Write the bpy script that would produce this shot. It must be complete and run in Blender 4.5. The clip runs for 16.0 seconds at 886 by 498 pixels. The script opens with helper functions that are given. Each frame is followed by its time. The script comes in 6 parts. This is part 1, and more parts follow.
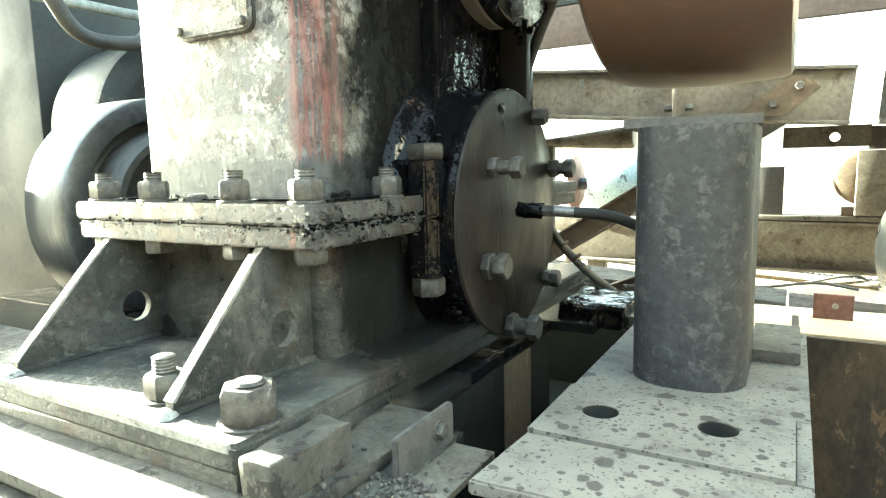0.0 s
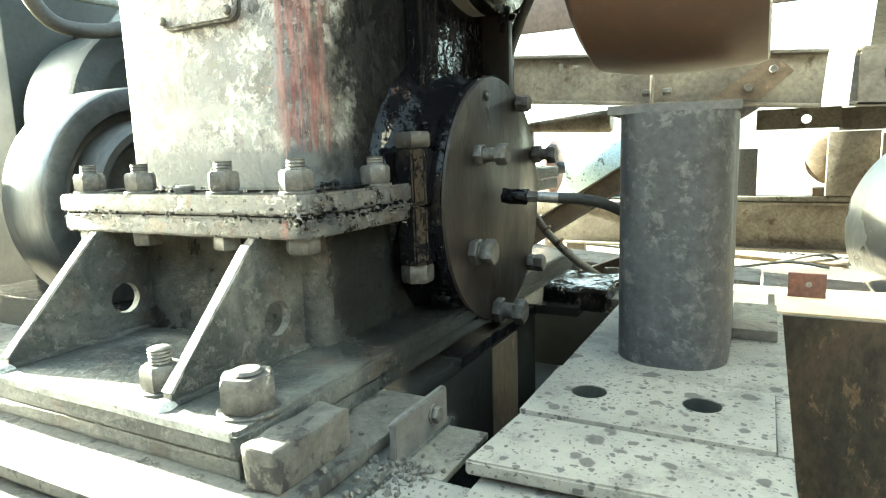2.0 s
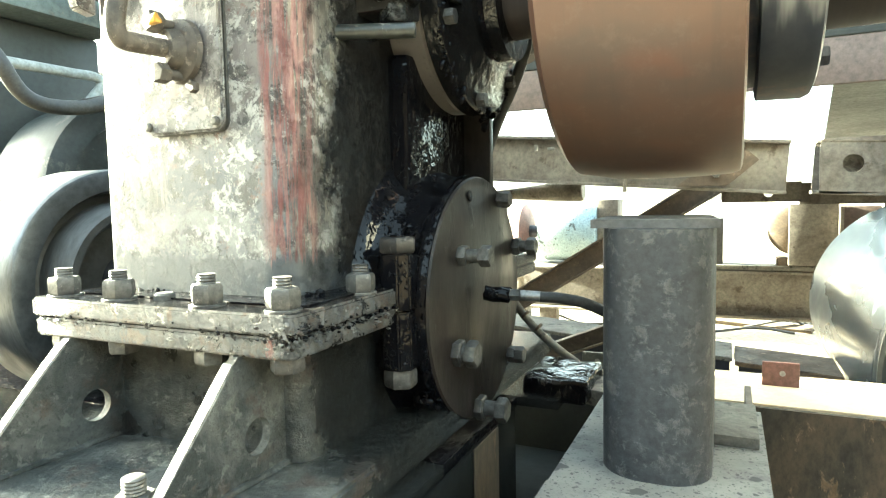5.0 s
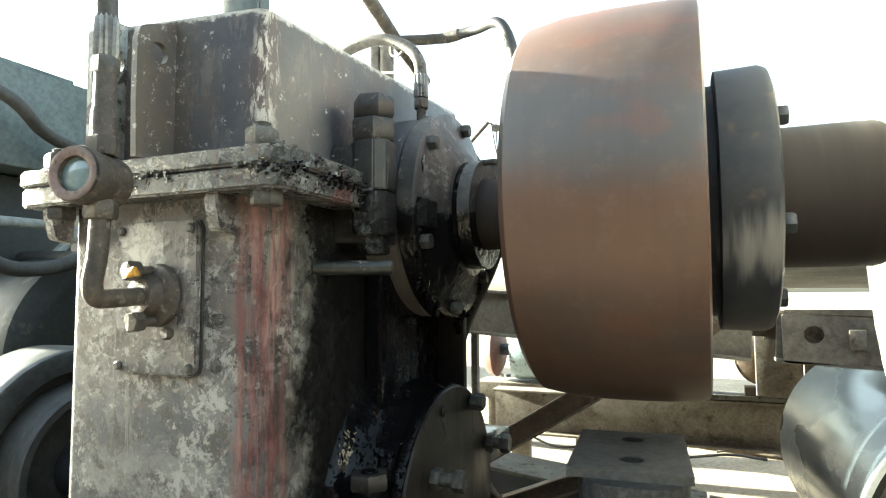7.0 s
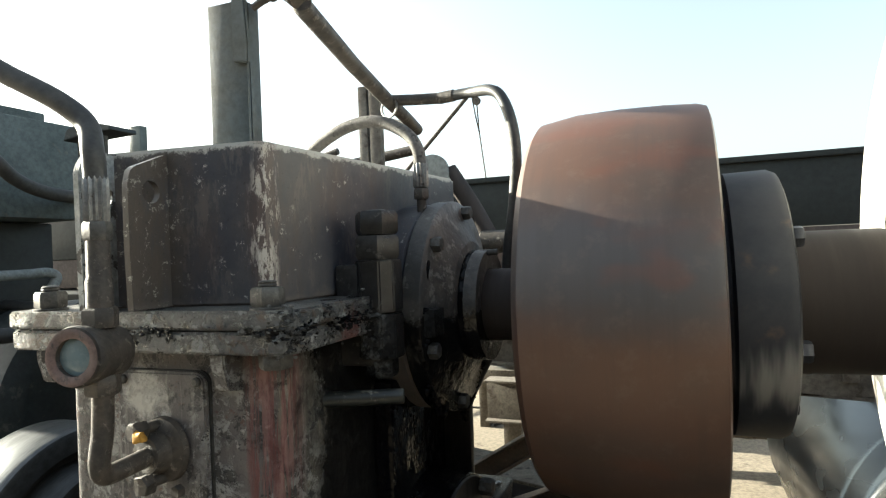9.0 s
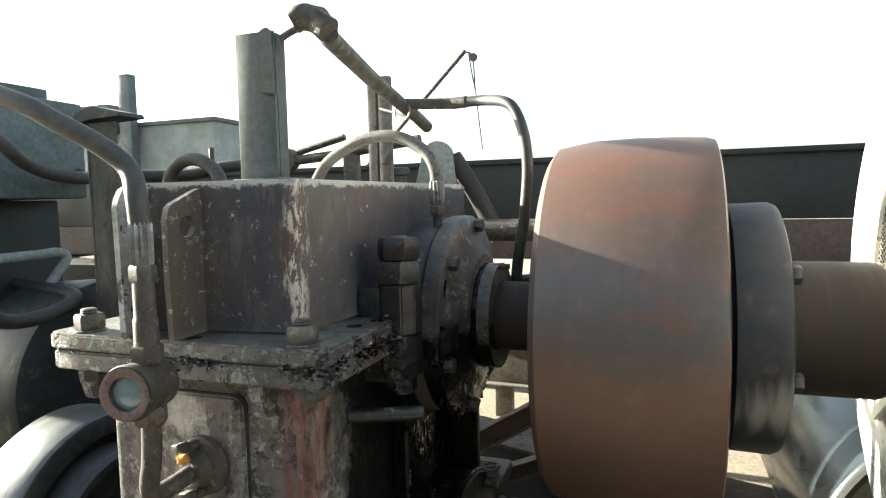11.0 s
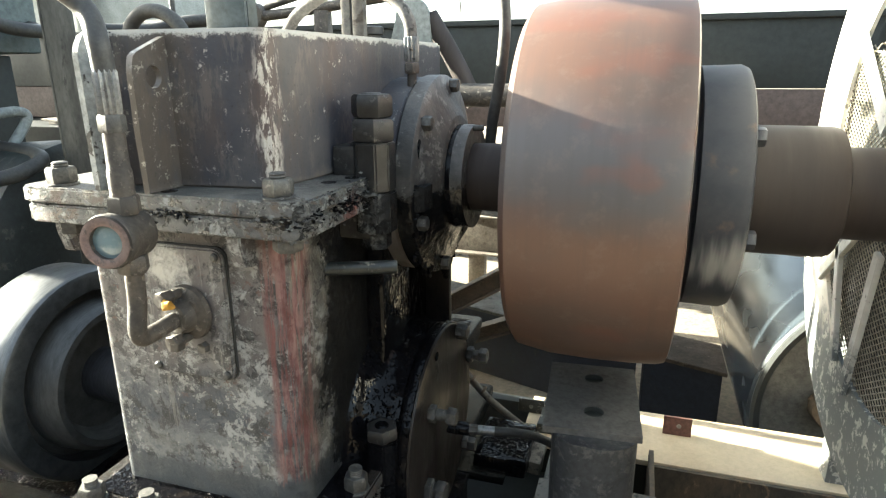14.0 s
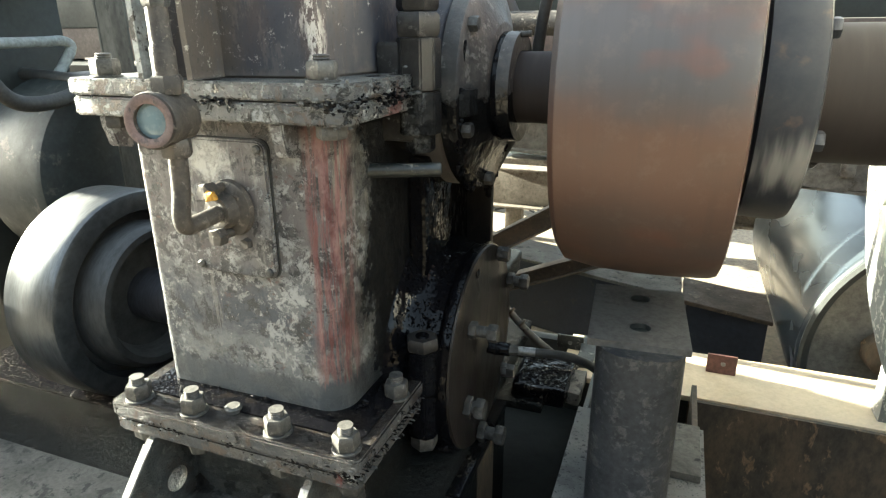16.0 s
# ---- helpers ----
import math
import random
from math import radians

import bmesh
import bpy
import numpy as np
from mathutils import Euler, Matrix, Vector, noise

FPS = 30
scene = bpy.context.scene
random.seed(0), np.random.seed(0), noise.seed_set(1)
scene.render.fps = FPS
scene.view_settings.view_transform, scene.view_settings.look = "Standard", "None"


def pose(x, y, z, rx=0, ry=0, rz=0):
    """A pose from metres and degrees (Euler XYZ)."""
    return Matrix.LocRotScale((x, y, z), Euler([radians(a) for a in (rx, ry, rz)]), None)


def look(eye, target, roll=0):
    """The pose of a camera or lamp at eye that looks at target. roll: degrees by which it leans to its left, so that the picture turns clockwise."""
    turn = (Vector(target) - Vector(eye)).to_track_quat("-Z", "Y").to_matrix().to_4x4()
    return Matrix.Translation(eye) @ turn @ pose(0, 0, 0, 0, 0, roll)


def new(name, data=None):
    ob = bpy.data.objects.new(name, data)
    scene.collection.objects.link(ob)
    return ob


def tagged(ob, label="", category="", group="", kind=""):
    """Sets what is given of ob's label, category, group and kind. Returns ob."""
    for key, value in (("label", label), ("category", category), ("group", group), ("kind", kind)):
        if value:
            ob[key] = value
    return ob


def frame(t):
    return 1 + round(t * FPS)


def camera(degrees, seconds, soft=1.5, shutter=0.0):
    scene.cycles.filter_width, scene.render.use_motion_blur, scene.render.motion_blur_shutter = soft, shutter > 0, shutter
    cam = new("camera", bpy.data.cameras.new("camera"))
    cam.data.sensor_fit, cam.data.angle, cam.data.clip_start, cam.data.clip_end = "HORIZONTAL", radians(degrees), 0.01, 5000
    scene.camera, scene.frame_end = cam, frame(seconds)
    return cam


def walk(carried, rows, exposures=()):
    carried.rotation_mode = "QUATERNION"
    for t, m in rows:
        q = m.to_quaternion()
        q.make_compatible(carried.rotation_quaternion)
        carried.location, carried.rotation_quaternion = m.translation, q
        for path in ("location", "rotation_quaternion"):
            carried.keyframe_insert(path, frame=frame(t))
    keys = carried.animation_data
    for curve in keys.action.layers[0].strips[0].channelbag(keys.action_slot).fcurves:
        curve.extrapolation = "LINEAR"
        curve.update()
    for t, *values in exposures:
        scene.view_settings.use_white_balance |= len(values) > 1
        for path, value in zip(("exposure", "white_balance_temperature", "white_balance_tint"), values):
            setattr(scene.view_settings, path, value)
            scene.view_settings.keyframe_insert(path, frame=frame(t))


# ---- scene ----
cam = camera(71.3, 16.0, soft=1.2)
EXPOSURES = [(0.0, 5.05, 6500, -13), (3.2, 5.05, 6500, -14), (5.5, 5.1, 6500, -11), (6.0, 5.05, 6450, -10), (6.5, 4.4, 6400, -8), (7.0, 3.6, 6350, -6), (8.0, 3.1, 6300, -3), (9.0, 2.35, 6300, 1), (11.5, 2.85, 6300, 1), (13.0, 3.3, 6300, 1), (16.0, 3.7, 6350, -2)]
PATH = [
    (0, (0.062, 0.026, 1.078), (-0.921, 1.749, 0.819), -1.2),
    (0.5, (0.063, 0.015, 1.078), (-0.889, 1.751, 0.794), -1.2),
    (1, (0.071, 0.013, 1.081), (-0.842, 1.769, 0.792), -1.8),
    (1.5, (0.064, 0.016, 1.083), (-0.832, 1.778, 0.779), -1.9),
    (2, (0.053, 0.003, 1.084), (-0.866, 1.752, 0.776), -1.9),
    (2.5, (0.041, -0.001, 1.086), (-0.878, 1.744, 0.755), -1.7),
    (3, (0.04, 0.012, 1.077), (-0.864, 1.761, 0.721), -1.6),
    (3.2, (0.037, 0.012, 1.08), (-0.87, 1.76, 0.732), -1.6),
    (5.3, (0.021, -0.001, 1.226), (-0.805, 1.818, 1.125), -0.8),
    (5.5, (0.012, -0.007, 1.258), (-0.808, 1.816, 1.187), -0.6),
    (6, (0.011, -0.003, 1.332), (-0.787, 1.831, 1.356), -0.7),
    (6.5, (0.015, 0.002, 1.396), (-0.738, 1.852, 1.492), 0.2),
    (7, (0.024, -0.002, 1.455), (-0.725, 1.847, 1.6), -0.4),
    (7.5, (0.01, 0.001, 1.539), (-0.76, 1.846, 1.595), -0.6),
    (8, (-0.002, 0.001, 1.632), (-0.708, 1.871, 1.691), -0.4),
    (8.5, (-0.015, -0.006, 1.7), (-0.722, 1.865, 1.703), -1.7),
    (9, (-0.025, -0.001, 1.767), (-0.722, 1.873, 1.777), -2.3),
    (9.2, (-0.027, -0.012, 1.796), (-0.733, 1.86, 1.818), -1.9),
    (11.3, (-0.057, -0.08, 1.924), (-0.706, 1.798, 1.694), -0.9),
    (11.5, (-0.055, -0.085, 1.924), (-0.689, 1.79, 1.636), -0.5),
    (12, (-0.046, -0.07, 1.921), (-0.632, 1.798, 1.514), -0.3),
    (12.5, (-0.043, -0.065, 1.913), (-0.616, 1.79, 1.437), -0.3),
    (13, (-0.053, -0.086, 1.913), (-0.612, 1.768, 1.413), 0.2),
    (13.5, (-0.043, -0.102, 1.913), (-0.626, 1.741, 1.399), -0.5),
    (14, (-0.043, -0.097, 1.896), (-0.62, 1.736, 1.34), -0.3),
    (14.5, (-0.046, -0.104, 1.893), (-0.634, 1.725, 1.337), -0.2),
    (15, (-0.051, -0.122, 1.896), (-0.669, 1.699, 1.346), 0.1),
    (15.5, (-0.055, -0.114, 1.871), (-0.67, 1.69, 1.266), 0.1),
    (16, (-0.062, -0.109, 1.763), (-0.732, 1.657, 1.106), -0.4),
]
walk(cam, [(t, look(eye, target, roll)) for t, eye, target, roll in PATH], EXPOSURES)

# ---- light ----
SUN_EL, SUN_AZ = 16.4, 86.0  # degrees: height, and turn from +y towards -x
sun_way = Vector((-math.sin(radians(SUN_AZ)) * math.cos(radians(SUN_EL)), math.cos(radians(SUN_AZ)) * math.cos(radians(SUN_EL)), math.sin(radians(SUN_EL))))
world = bpy.data.worlds.new("world")
scene.world = world
world.use_nodes = True
wn = world.node_tree
sky = wn.nodes.new("ShaderNodeTexSky")
sky.sky_type, sky.sun_disc = "NISHITA", False
sky.sun_elevation, sky.sun_rotation = radians(SUN_EL), -radians(SUN_AZ)
sky.dust_density, sky.air_density, sky.ozone_density = 3.0, 1.0, 1.0
pale = wn.nodes.new("ShaderNodeHueSaturation")  # a milky, dusty sky
pale.inputs["Saturation"].default_value = 0.58
wn.links.new(sky.outputs[0], pale.inputs["Color"])
wn.links.new(pale.outputs[0], wn.nodes["Background"].inputs[0])
wn.nodes["Background"].inputs[1].default_value = 0.085
sun = new("sun", bpy.data.lights.new("sun", "SUN"))
sun.data.energy, sun.data.angle, sun.data.color = 5.0, radians(0.6), (1.0, 0.9, 0.76)
sun.matrix_world = look(sun_way * 30, (0, 0, 0))


# ---- materials ----
def nodes_of(name):
    m = bpy.data.materials.new(name)
    m.use_nodes = True
    return m, m.node_tree.nodes, m.node_tree.links, m.node_tree.nodes["Principled BSDF"]


def coords(n, l, stretch=(1, 1, 1)):
    tc, oi, mp = n.new("ShaderNodeTexCoord"), n.new("ShaderNodeObjectInfo"), n.new("ShaderNodeVectorMath")
    mp.operation = "MULTIPLY_ADD"
    l.new(tc.outputs["Object"], mp.inputs[0])
    mp.inputs[1].default_value = stretch
    sc = n.new("ShaderNodeVectorMath")
    sc.operation = "SCALE"
    sc.inputs[0].default_value = (7.3, 3.1, 5.7)
    l.new(oi.outputs["Random"], sc.inputs["Scale"])
    l.new(sc.outputs[0], mp.inputs[2])
    return mp.outputs[0]


def noise_of(n, l, vec, scale, detail=4, rough=0.6, warp=0.0):
    t = n.new("ShaderNodeTexNoise")
    t.inputs["Scale"].default_value, t.inputs["Detail"].default_value = scale, detail
    t.inputs["Roughness"].default_value, t.inputs["Distortion"].default_value = rough, warp
    l.new(vec, t.inputs["Vector"])
    return t.outputs["Fac"]


def ramp(n, l, fac, lo, hi):
    r = n.new("ShaderNodeMapRange")
    r.interpolation_type = "SMOOTHSTEP"
    if lo > hi:
        lo, hi = hi, lo
        r.inputs["To Min"].default_value, r.inputs["To Max"].default_value = 1.0, 0.0
    r.inputs["From Min"].default_value, r.inputs["From Max"].default_value = lo, hi
    l.new(fac, r.inputs["Value"])
    return r.outputs["Result"]


def mixed(n, l, fac, a, b):
    x = n.new("ShaderNodeMix")
    x.data_type = "RGBA"
    for v, s in ((fac, 0), (a, 6), (b, 7)):
        if isinstance(v, (tuple, list)):
            x.inputs[s].default_value = (*v, 1)
        elif isinstance(v, (int, float)):
            x.inputs[s].default_value = v
        else:
            l.new(v, x.inputs[s])
    return x.outputs[2]


def times(n, l, a, b, op="MULTIPLY"):
    x = n.new("ShaderNodeMath")
    x.operation = op
    for i, v in enumerate((a, b)):
        if isinstance(v, (int, float)):
            x.inputs[i].default_value = v
        else:
            l.new(v, x.inputs[i])
    return x.outputs[0]


def bump(n, l, bs, height, strength, dist=0.002):
    b = n.new("ShaderNodeBump")
    b.inputs["Strength"].default_value, b.inputs["Distance"].default_value = strength, dist
    l.new(height, b.inputs["Height"])
    l.new(b.outputs[0], bs.inputs["Normal"])


def worn(name, base, second, spots, rough=0.6, metal=0.0, big=5, small=60, spot_lo=0.6, spot_hi=0.68, relief=0.5, stretch=(1, 1, 1), rough2=None, spot_scale=None, grain=0.55, fine=8, gloss=0.5, depth=0.003):
    """A worn surface: two base colours in large patches, spots of a third, fine grain and relief."""
    m, n, l, bs = nodes_of(name)
    v = coords(n, l, stretch)
    f1 = ramp(n, l, noise_of(n, l, v, big, min(5, fine), 0.62, 0.4), 0.36, 0.64)
    f2 = noise_of(n, l, v, small, 6, 0.7)
    f3 = ramp(n, l, noise_of(n, l, v, spot_scale or big * 3.3, fine, 0.68, 0.3), spot_lo, spot_hi)
    c = mixed(n, l, f1, base, second)
    c = mixed(n, l, f3, c, spots)
    dark = ramp(n, l, f2, 0.2, 0.75)
    mul = n.new("ShaderNodeMix")
    mul.data_type, mul.blend_type = "RGBA", "MULTIPLY"
    mul.inputs[0].default_value = grain
    l.new(c, mul.inputs[6])
    l.new(dark, mul.inputs[7])
    l.new(mul.outputs[2], bs.inputs["Base Color"])
    r = n.new("ShaderNodeMapRange")
    r.inputs["To Min"].default_value, r.inputs["To Max"].default_value = rough, (rough2 if rough2 is not None else min(1, rough + 0.2))
    l.new(f1, r.inputs["Value"])
    l.new(r.outputs[0], bs.inputs["Roughness"])
    bs.inputs["Metallic"].default_value, bs.inputs["Specular IOR Level"].default_value = metal, gloss
    h = times(n, l, times(n, l, f2, 0.6), times(n, l, f3, 0.5), "ADD")
    bump(n, l, bs, h, relief, depth)
    return m


def drip_paint(name):
    """Gearbox casing: worn grey-green paint with pale and dark flakes, red primer runs at the front corner and oil stains towards the bearings."""
    m, n, l, bs = nodes_of(name)
    tc = n.new("ShaderNodeTexCoord")
    v = tc.outputs["Object"]
    sep = n.new("ShaderNodeSeparateXYZ")
    l.new(v, sep.inputs[0])
    st = n.new("ShaderNodeVectorMath")
    st.operation = "MULTIPLY"
    st.inputs[1].default_value = (1, 1, 0.16)
    l.new(v, st.inputs[0])
    st2 = n.new("ShaderNodeVectorMath")
    st2.operation = "MULTIPLY"
    st2.inputs[1].default_value = (1, 1, 0.07)
    l.new(v, st2.inputs[0])
    base = mixed(n, l, ramp(n, l, noise_of(n, l, v, 8, 12, 0.76, 0.5), 0.43, 0.57), (0.048, 0.054, 0.064), (0.11, 0.113, 0.118))
    # browner and paler towards the top, blue-grey below the plate
    high = ramp(n, l, times(n, l, sep.outputs["Z"], times(n, l, noise_of(n, l, v, 7, 5, 0.6), 0.25), "ADD"), 0.66, 0.8)
    base = mixed(n, l, times(n, l, high, 0.75), base, mixed(n, l, ramp(n, l, noise_of(n, l, st.outputs[0], 9, 7, 0.7), 0.42, 0.6), (0.125, 0.11, 0.102), (0.08, 0.068, 0.066)))
    # the side towards the bearing: olive grey with tan vertical flakes
    side = ramp(n, l, sep.outputs["Y"], -0.466, -0.44)
    base = mixed(n, l, times(n, l, side, 0.8), base, mixed(n, l, ramp(n, l, noise_of(n, l, st.outputs[0], 12, 7, 0.7), 0.42, 0.6), (0.1, 0.092, 0.074), (0.058, 0.054, 0.045)))
    tan = times(n, l, side, ramp(n, l, noise_of(n, l, st.outputs[0], 26, 10, 0.75, 0.3), 0.53, 0.58))
    base = mixed(n, l, times(n, l, tan, 0.75), base, (0.25, 0.225, 0.18))
    # pale scuffs in loose patches, small flakes and dark spots
    flake = times(n, l, ramp(n, l, noise_of(n, l, v, 30, 13, 0.8, 0.25), 0.505, 0.53), ramp(n, l, noise_of(n, l, v, 6, 5, 0.65), 0.4, 0.54))
    base = mixed(n, l, times(n, l, flake, 0.8), base, (0.31, 0.312, 0.3))
    bits = ramp(n, l, noise_of(n, l, v, 60, 8, 0.75, 0.2), 0.61, 0.64)
    base = mixed(n, l, times(n, l, bits, 0.75), base, (0.36, 0.35, 0.32))
    chip = ramp(n, l, noise_of(n, l, v, 24, 12, 0.78, 0.3), 0.53, 0.55)
    base = mixed(n, l, times(n, l, chip, 0.88), base, (0.026, 0.025, 0.026))
    rusty = times(n, l, ramp(n, l, noise_of(n, l, v, 45, 9, 0.76, 0.15), 0.585, 0.61), ramp(n, l, noise_of(n, l, v, 5, 3, 0.6), 0.47, 0.58))
    base = mixed(n, l, times(n, l, rusty, 0.8), base, (0.1, 0.055, 0.042))
    base = mixed(n, l, times(n, l, ramp(n, l, noise_of(n, l, st2.outputs[0], 55, 5, 0.6), 0.6, 0.68), 0.4), base, (0.27, 0.255, 0.235))
    base = mixed(n, l, times(n, l, ramp(n, l, noise_of(n, l, v, 150, 4, 0.7), 0.6, 0.68), 0.4), base, (0.035, 0.032, 0.03))
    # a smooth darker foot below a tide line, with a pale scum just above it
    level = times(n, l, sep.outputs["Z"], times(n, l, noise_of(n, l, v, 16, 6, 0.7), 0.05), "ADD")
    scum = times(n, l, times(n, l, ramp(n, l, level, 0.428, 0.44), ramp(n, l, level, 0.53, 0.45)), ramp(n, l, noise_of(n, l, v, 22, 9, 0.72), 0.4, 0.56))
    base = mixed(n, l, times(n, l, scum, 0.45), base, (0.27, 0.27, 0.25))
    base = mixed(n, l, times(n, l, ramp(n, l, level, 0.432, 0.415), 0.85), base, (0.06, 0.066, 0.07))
    # a patch of bright worn paint on the inspection plate
    far = n.new("ShaderNodeVectorMath")
    far.operation = "DISTANCE"
    l.new(v, far.inputs[0])
    far.inputs[1].default_value = (-0.035, -0.49, 0.845)
    spot = ramp(n, l, times(n, l, far.outputs["Value"], times(n, l, noise_of(n, l, v, 28, 8, 0.75), 0.13), "ADD"), 0.125, 0.09)
    base = mixed(n, l, times(n, l, spot, 0.8), base, (0.5, 0.48, 0.43))
    # red runs: a band round the front right corner
    band = n.new("ShaderNodeMath")
    band.operation = "ADD"
    l.new(sep.outputs["X"], band.inputs[0])
    l.new(sep.outputs["Y"], band.inputs[1])
    at = ramp(n, l, times(n, l, band.outputs[0], times(n, l, noise_of(n, l, st.outputs[0], 16, 5, 0.7), 0.06), "ADD"), -0.30, -0.27)
    out = ramp(n, l, times(n, l, band.outputs[0], -1.0), 0.17, 0.215)
    runs = ramp(n, l, noise_of(n, l, st2.outputs[0], 75, 8, 0.75, 0.1), 0.435, 0.52)
    patch = ramp(n, l, noise_of(n, l, st.outputs[0], 11, 7, 0.7), 0.34, 0.46)
    low = ramp(n, l, times(n, l, sep.outputs["Z"], times(n, l, noise_of(n, l, st2.outputs[0], 90, 3, 0.6), 0.16), "ADD"), 0.47, 0.485)
    red = times(n, l, times(n, l, times(n, l, at, out), times(n, l, runs, patch)), low)
    base = mixed(n, l, times(n, l, red, 0.85), base, mixed(n, l, ramp(n, l, noise_of(n, l, st.outputs[0], 40, 8, 0.75), 0.42, 0.58), (0.13, 0.042, 0.04), (0.22, 0.12, 0.11)))
    # oil towards the bearings
    oil = times(n, l, ramp(n, l, times(n, l, sep.outputs["Y"], times(n, l, noise_of(n, l, v, 5, 7, 0.7), 0.4), "ADD"), -0.23, -0.12), 0.97)
    base = mixed(n, l, oil, base, (0.007, 0.007, 0.007))
    l.new(base, bs.inputs["Base Color"])
    r = n.new("ShaderNodeMapRange")
    r.inputs["To Min"].default_value, r.inputs["To Max"].default_value = 0.55, 0.2
    l.new(oil, r.inputs["Value"])
    l.new(r.outputs[0], bs.inputs["Roughness"])
    h = times(n, l, noise_of(n, l, v, 60, 6, 0.7), times(n, l, times(n, l, red, flake, "ADD"), 0.4), "ADD")
    bump(n, l, bs, times(n, l, h, times(n, l, chip, -0.8), "ADD"), 0.75, 0.0035)
    g = n.new("ShaderNodeMapRange")
    g.inputs["To Min"].default_value, g.inputs["To Max"].default_value = 0.4, 0.1
    l.new(oil, g.inputs["Value"])
    l.new(g.outputs[0], bs.inputs["Specular IOR Level"])
    return m


def cover_paint(name):
    """Gearbox cover: smooth dark paint with brown staining, dust and a run of flakes down the front corner."""
    m, n, l, bs = nodes_of(name)
    tc = n.new("ShaderNodeTexCoord")
    v = tc.outputs["Object"]
    sep = n.new("ShaderNodeSeparateXYZ")
    l.new(v, sep.inputs[0])
    st = n.new("ShaderNodeVectorMath")
    st.operation = "MULTIPLY"
    st.inputs[1].default_value = (1, 1, 0.3)
    l.new(v, st.inputs[0])
    c = mixed(n, l, ramp(n, l, noise_of(n, l, v, 4.5, 6, 0.65, 0.3), 0.38, 0.62), (0.04, 0.043, 0.055), (0.07, 0.068, 0.072))
    c = mixed(n, l, times(n, l, ramp(n, l, noise_of(n, l, st.outputs[0], 11, 7, 0.7), 0.48, 0.66), 0.42), c, (0.075, 0.054, 0.044))
    c = mixed(n, l, times(n, l, ramp(n, l, noise_of(n, l, v, 48, 10, 0.8, 0.1), 0.59, 0.62), ramp(n, l, noise_of(n, l, v, 6, 3, 0.6), 0.5, 0.6)), c, (0.34, 0.33, 0.3))
    c = mixed(n, l, times(n, l, ramp(n, l, noise_of(n, l, st.outputs[0], 26, 8, 0.75), 0.52, 0.62), 0.45), c, (0.13, 0.115, 0.1))
    # brown stains with pale chips round the lifting lug
    lug = times(n, l, times(n, l, ramp(n, l, sep.outputs["X"], -0.14, -0.06), ramp(n, l, sep.outputs["X"], 0.05, 0.0)), ramp(n, l, sep.outputs["Y"], -0.33, -0.36))
    stain = times(n, l, lug, ramp(n, l, noise_of(n, l, st.outputs[0], 12, 7, 0.72), 0.36, 0.56))
    c = mixed(n, l, times(n, l, stain, 0.65), c, (0.072, 0.058, 0.044))
    c = mixed(n, l, times(n, l, lug, ramp(n, l, noise_of(n, l, v, 50, 9, 0.78, 0.2), 0.58, 0.61)), c, (0.27, 0.26, 0.23))
    # paint knocked off along the top edge
    brim = ramp(n, l, times(n, l, sep.outputs["Z"], times(n, l, noise_of(n, l, v, 34, 9, 0.78), 0.05), "ADD"), 1.279, 1.286)
    c = mixed(n, l, times(n, l, brim, 0.9), c, (0.42, 0.41, 0.38))
    foot = ramp(n, l, times(n, l, sep.outputs["Z"], times(n, l, noise_of(n, l, v, 18, 8, 0.75), 0.08), "ADD"), 1.05, 1.03)
    c = mixed(n, l, times(n, l, foot, 0.6), c, (0.12, 0.105, 0.09))
    edge = times(n, l, sep.outputs["X"], sep.outputs["Y"], "ADD")
    wide = times(n, l, edge, times(n, l, noise_of(n, l, st.outputs[0], 14, 6, 0.7), 0.12), "ADD")
    near = times(n, l, ramp(n, l, wide, -0.235, -0.205), ramp(n, l, wide, -0.165, -0.19))
    flake = ramp(n, l, noise_of(n, l, st.outputs[0], 50, 11, 0.8, 0.2), 0.5, 0.53)
    c = mixed(n, l, times(n, l, near, 0.6), c, (0.09, 0.062, 0.052))
    c = mixed(n, l, times(n, l, near, flake), c, (0.42, 0.39, 0.35))
    c = mixed(n, l, times(n, l, ramp(n, l, noise_of(n, l, v, 120, 4, 0.7), 0.6, 0.68), 0.5), c, (0.025, 0.025, 0.025))
    fine = noise_of(n, l, v, 90, 5, 0.7)
    l.new(mixed(n, l, times(n, l, ramp(n, l, fine, 0.35, 0.2), 0.6), c, (0.03, 0.03, 0.03)), bs.inputs["Base Color"])
    bs.inputs["Roughness"].default_value, bs.inputs["Specular IOR Level"].default_value = 0.36, 0.32
    bump(n, l, bs, times(n, l, fine, times(n, l, near, flake), "ADD"), 0.3, 0.002)
    return m


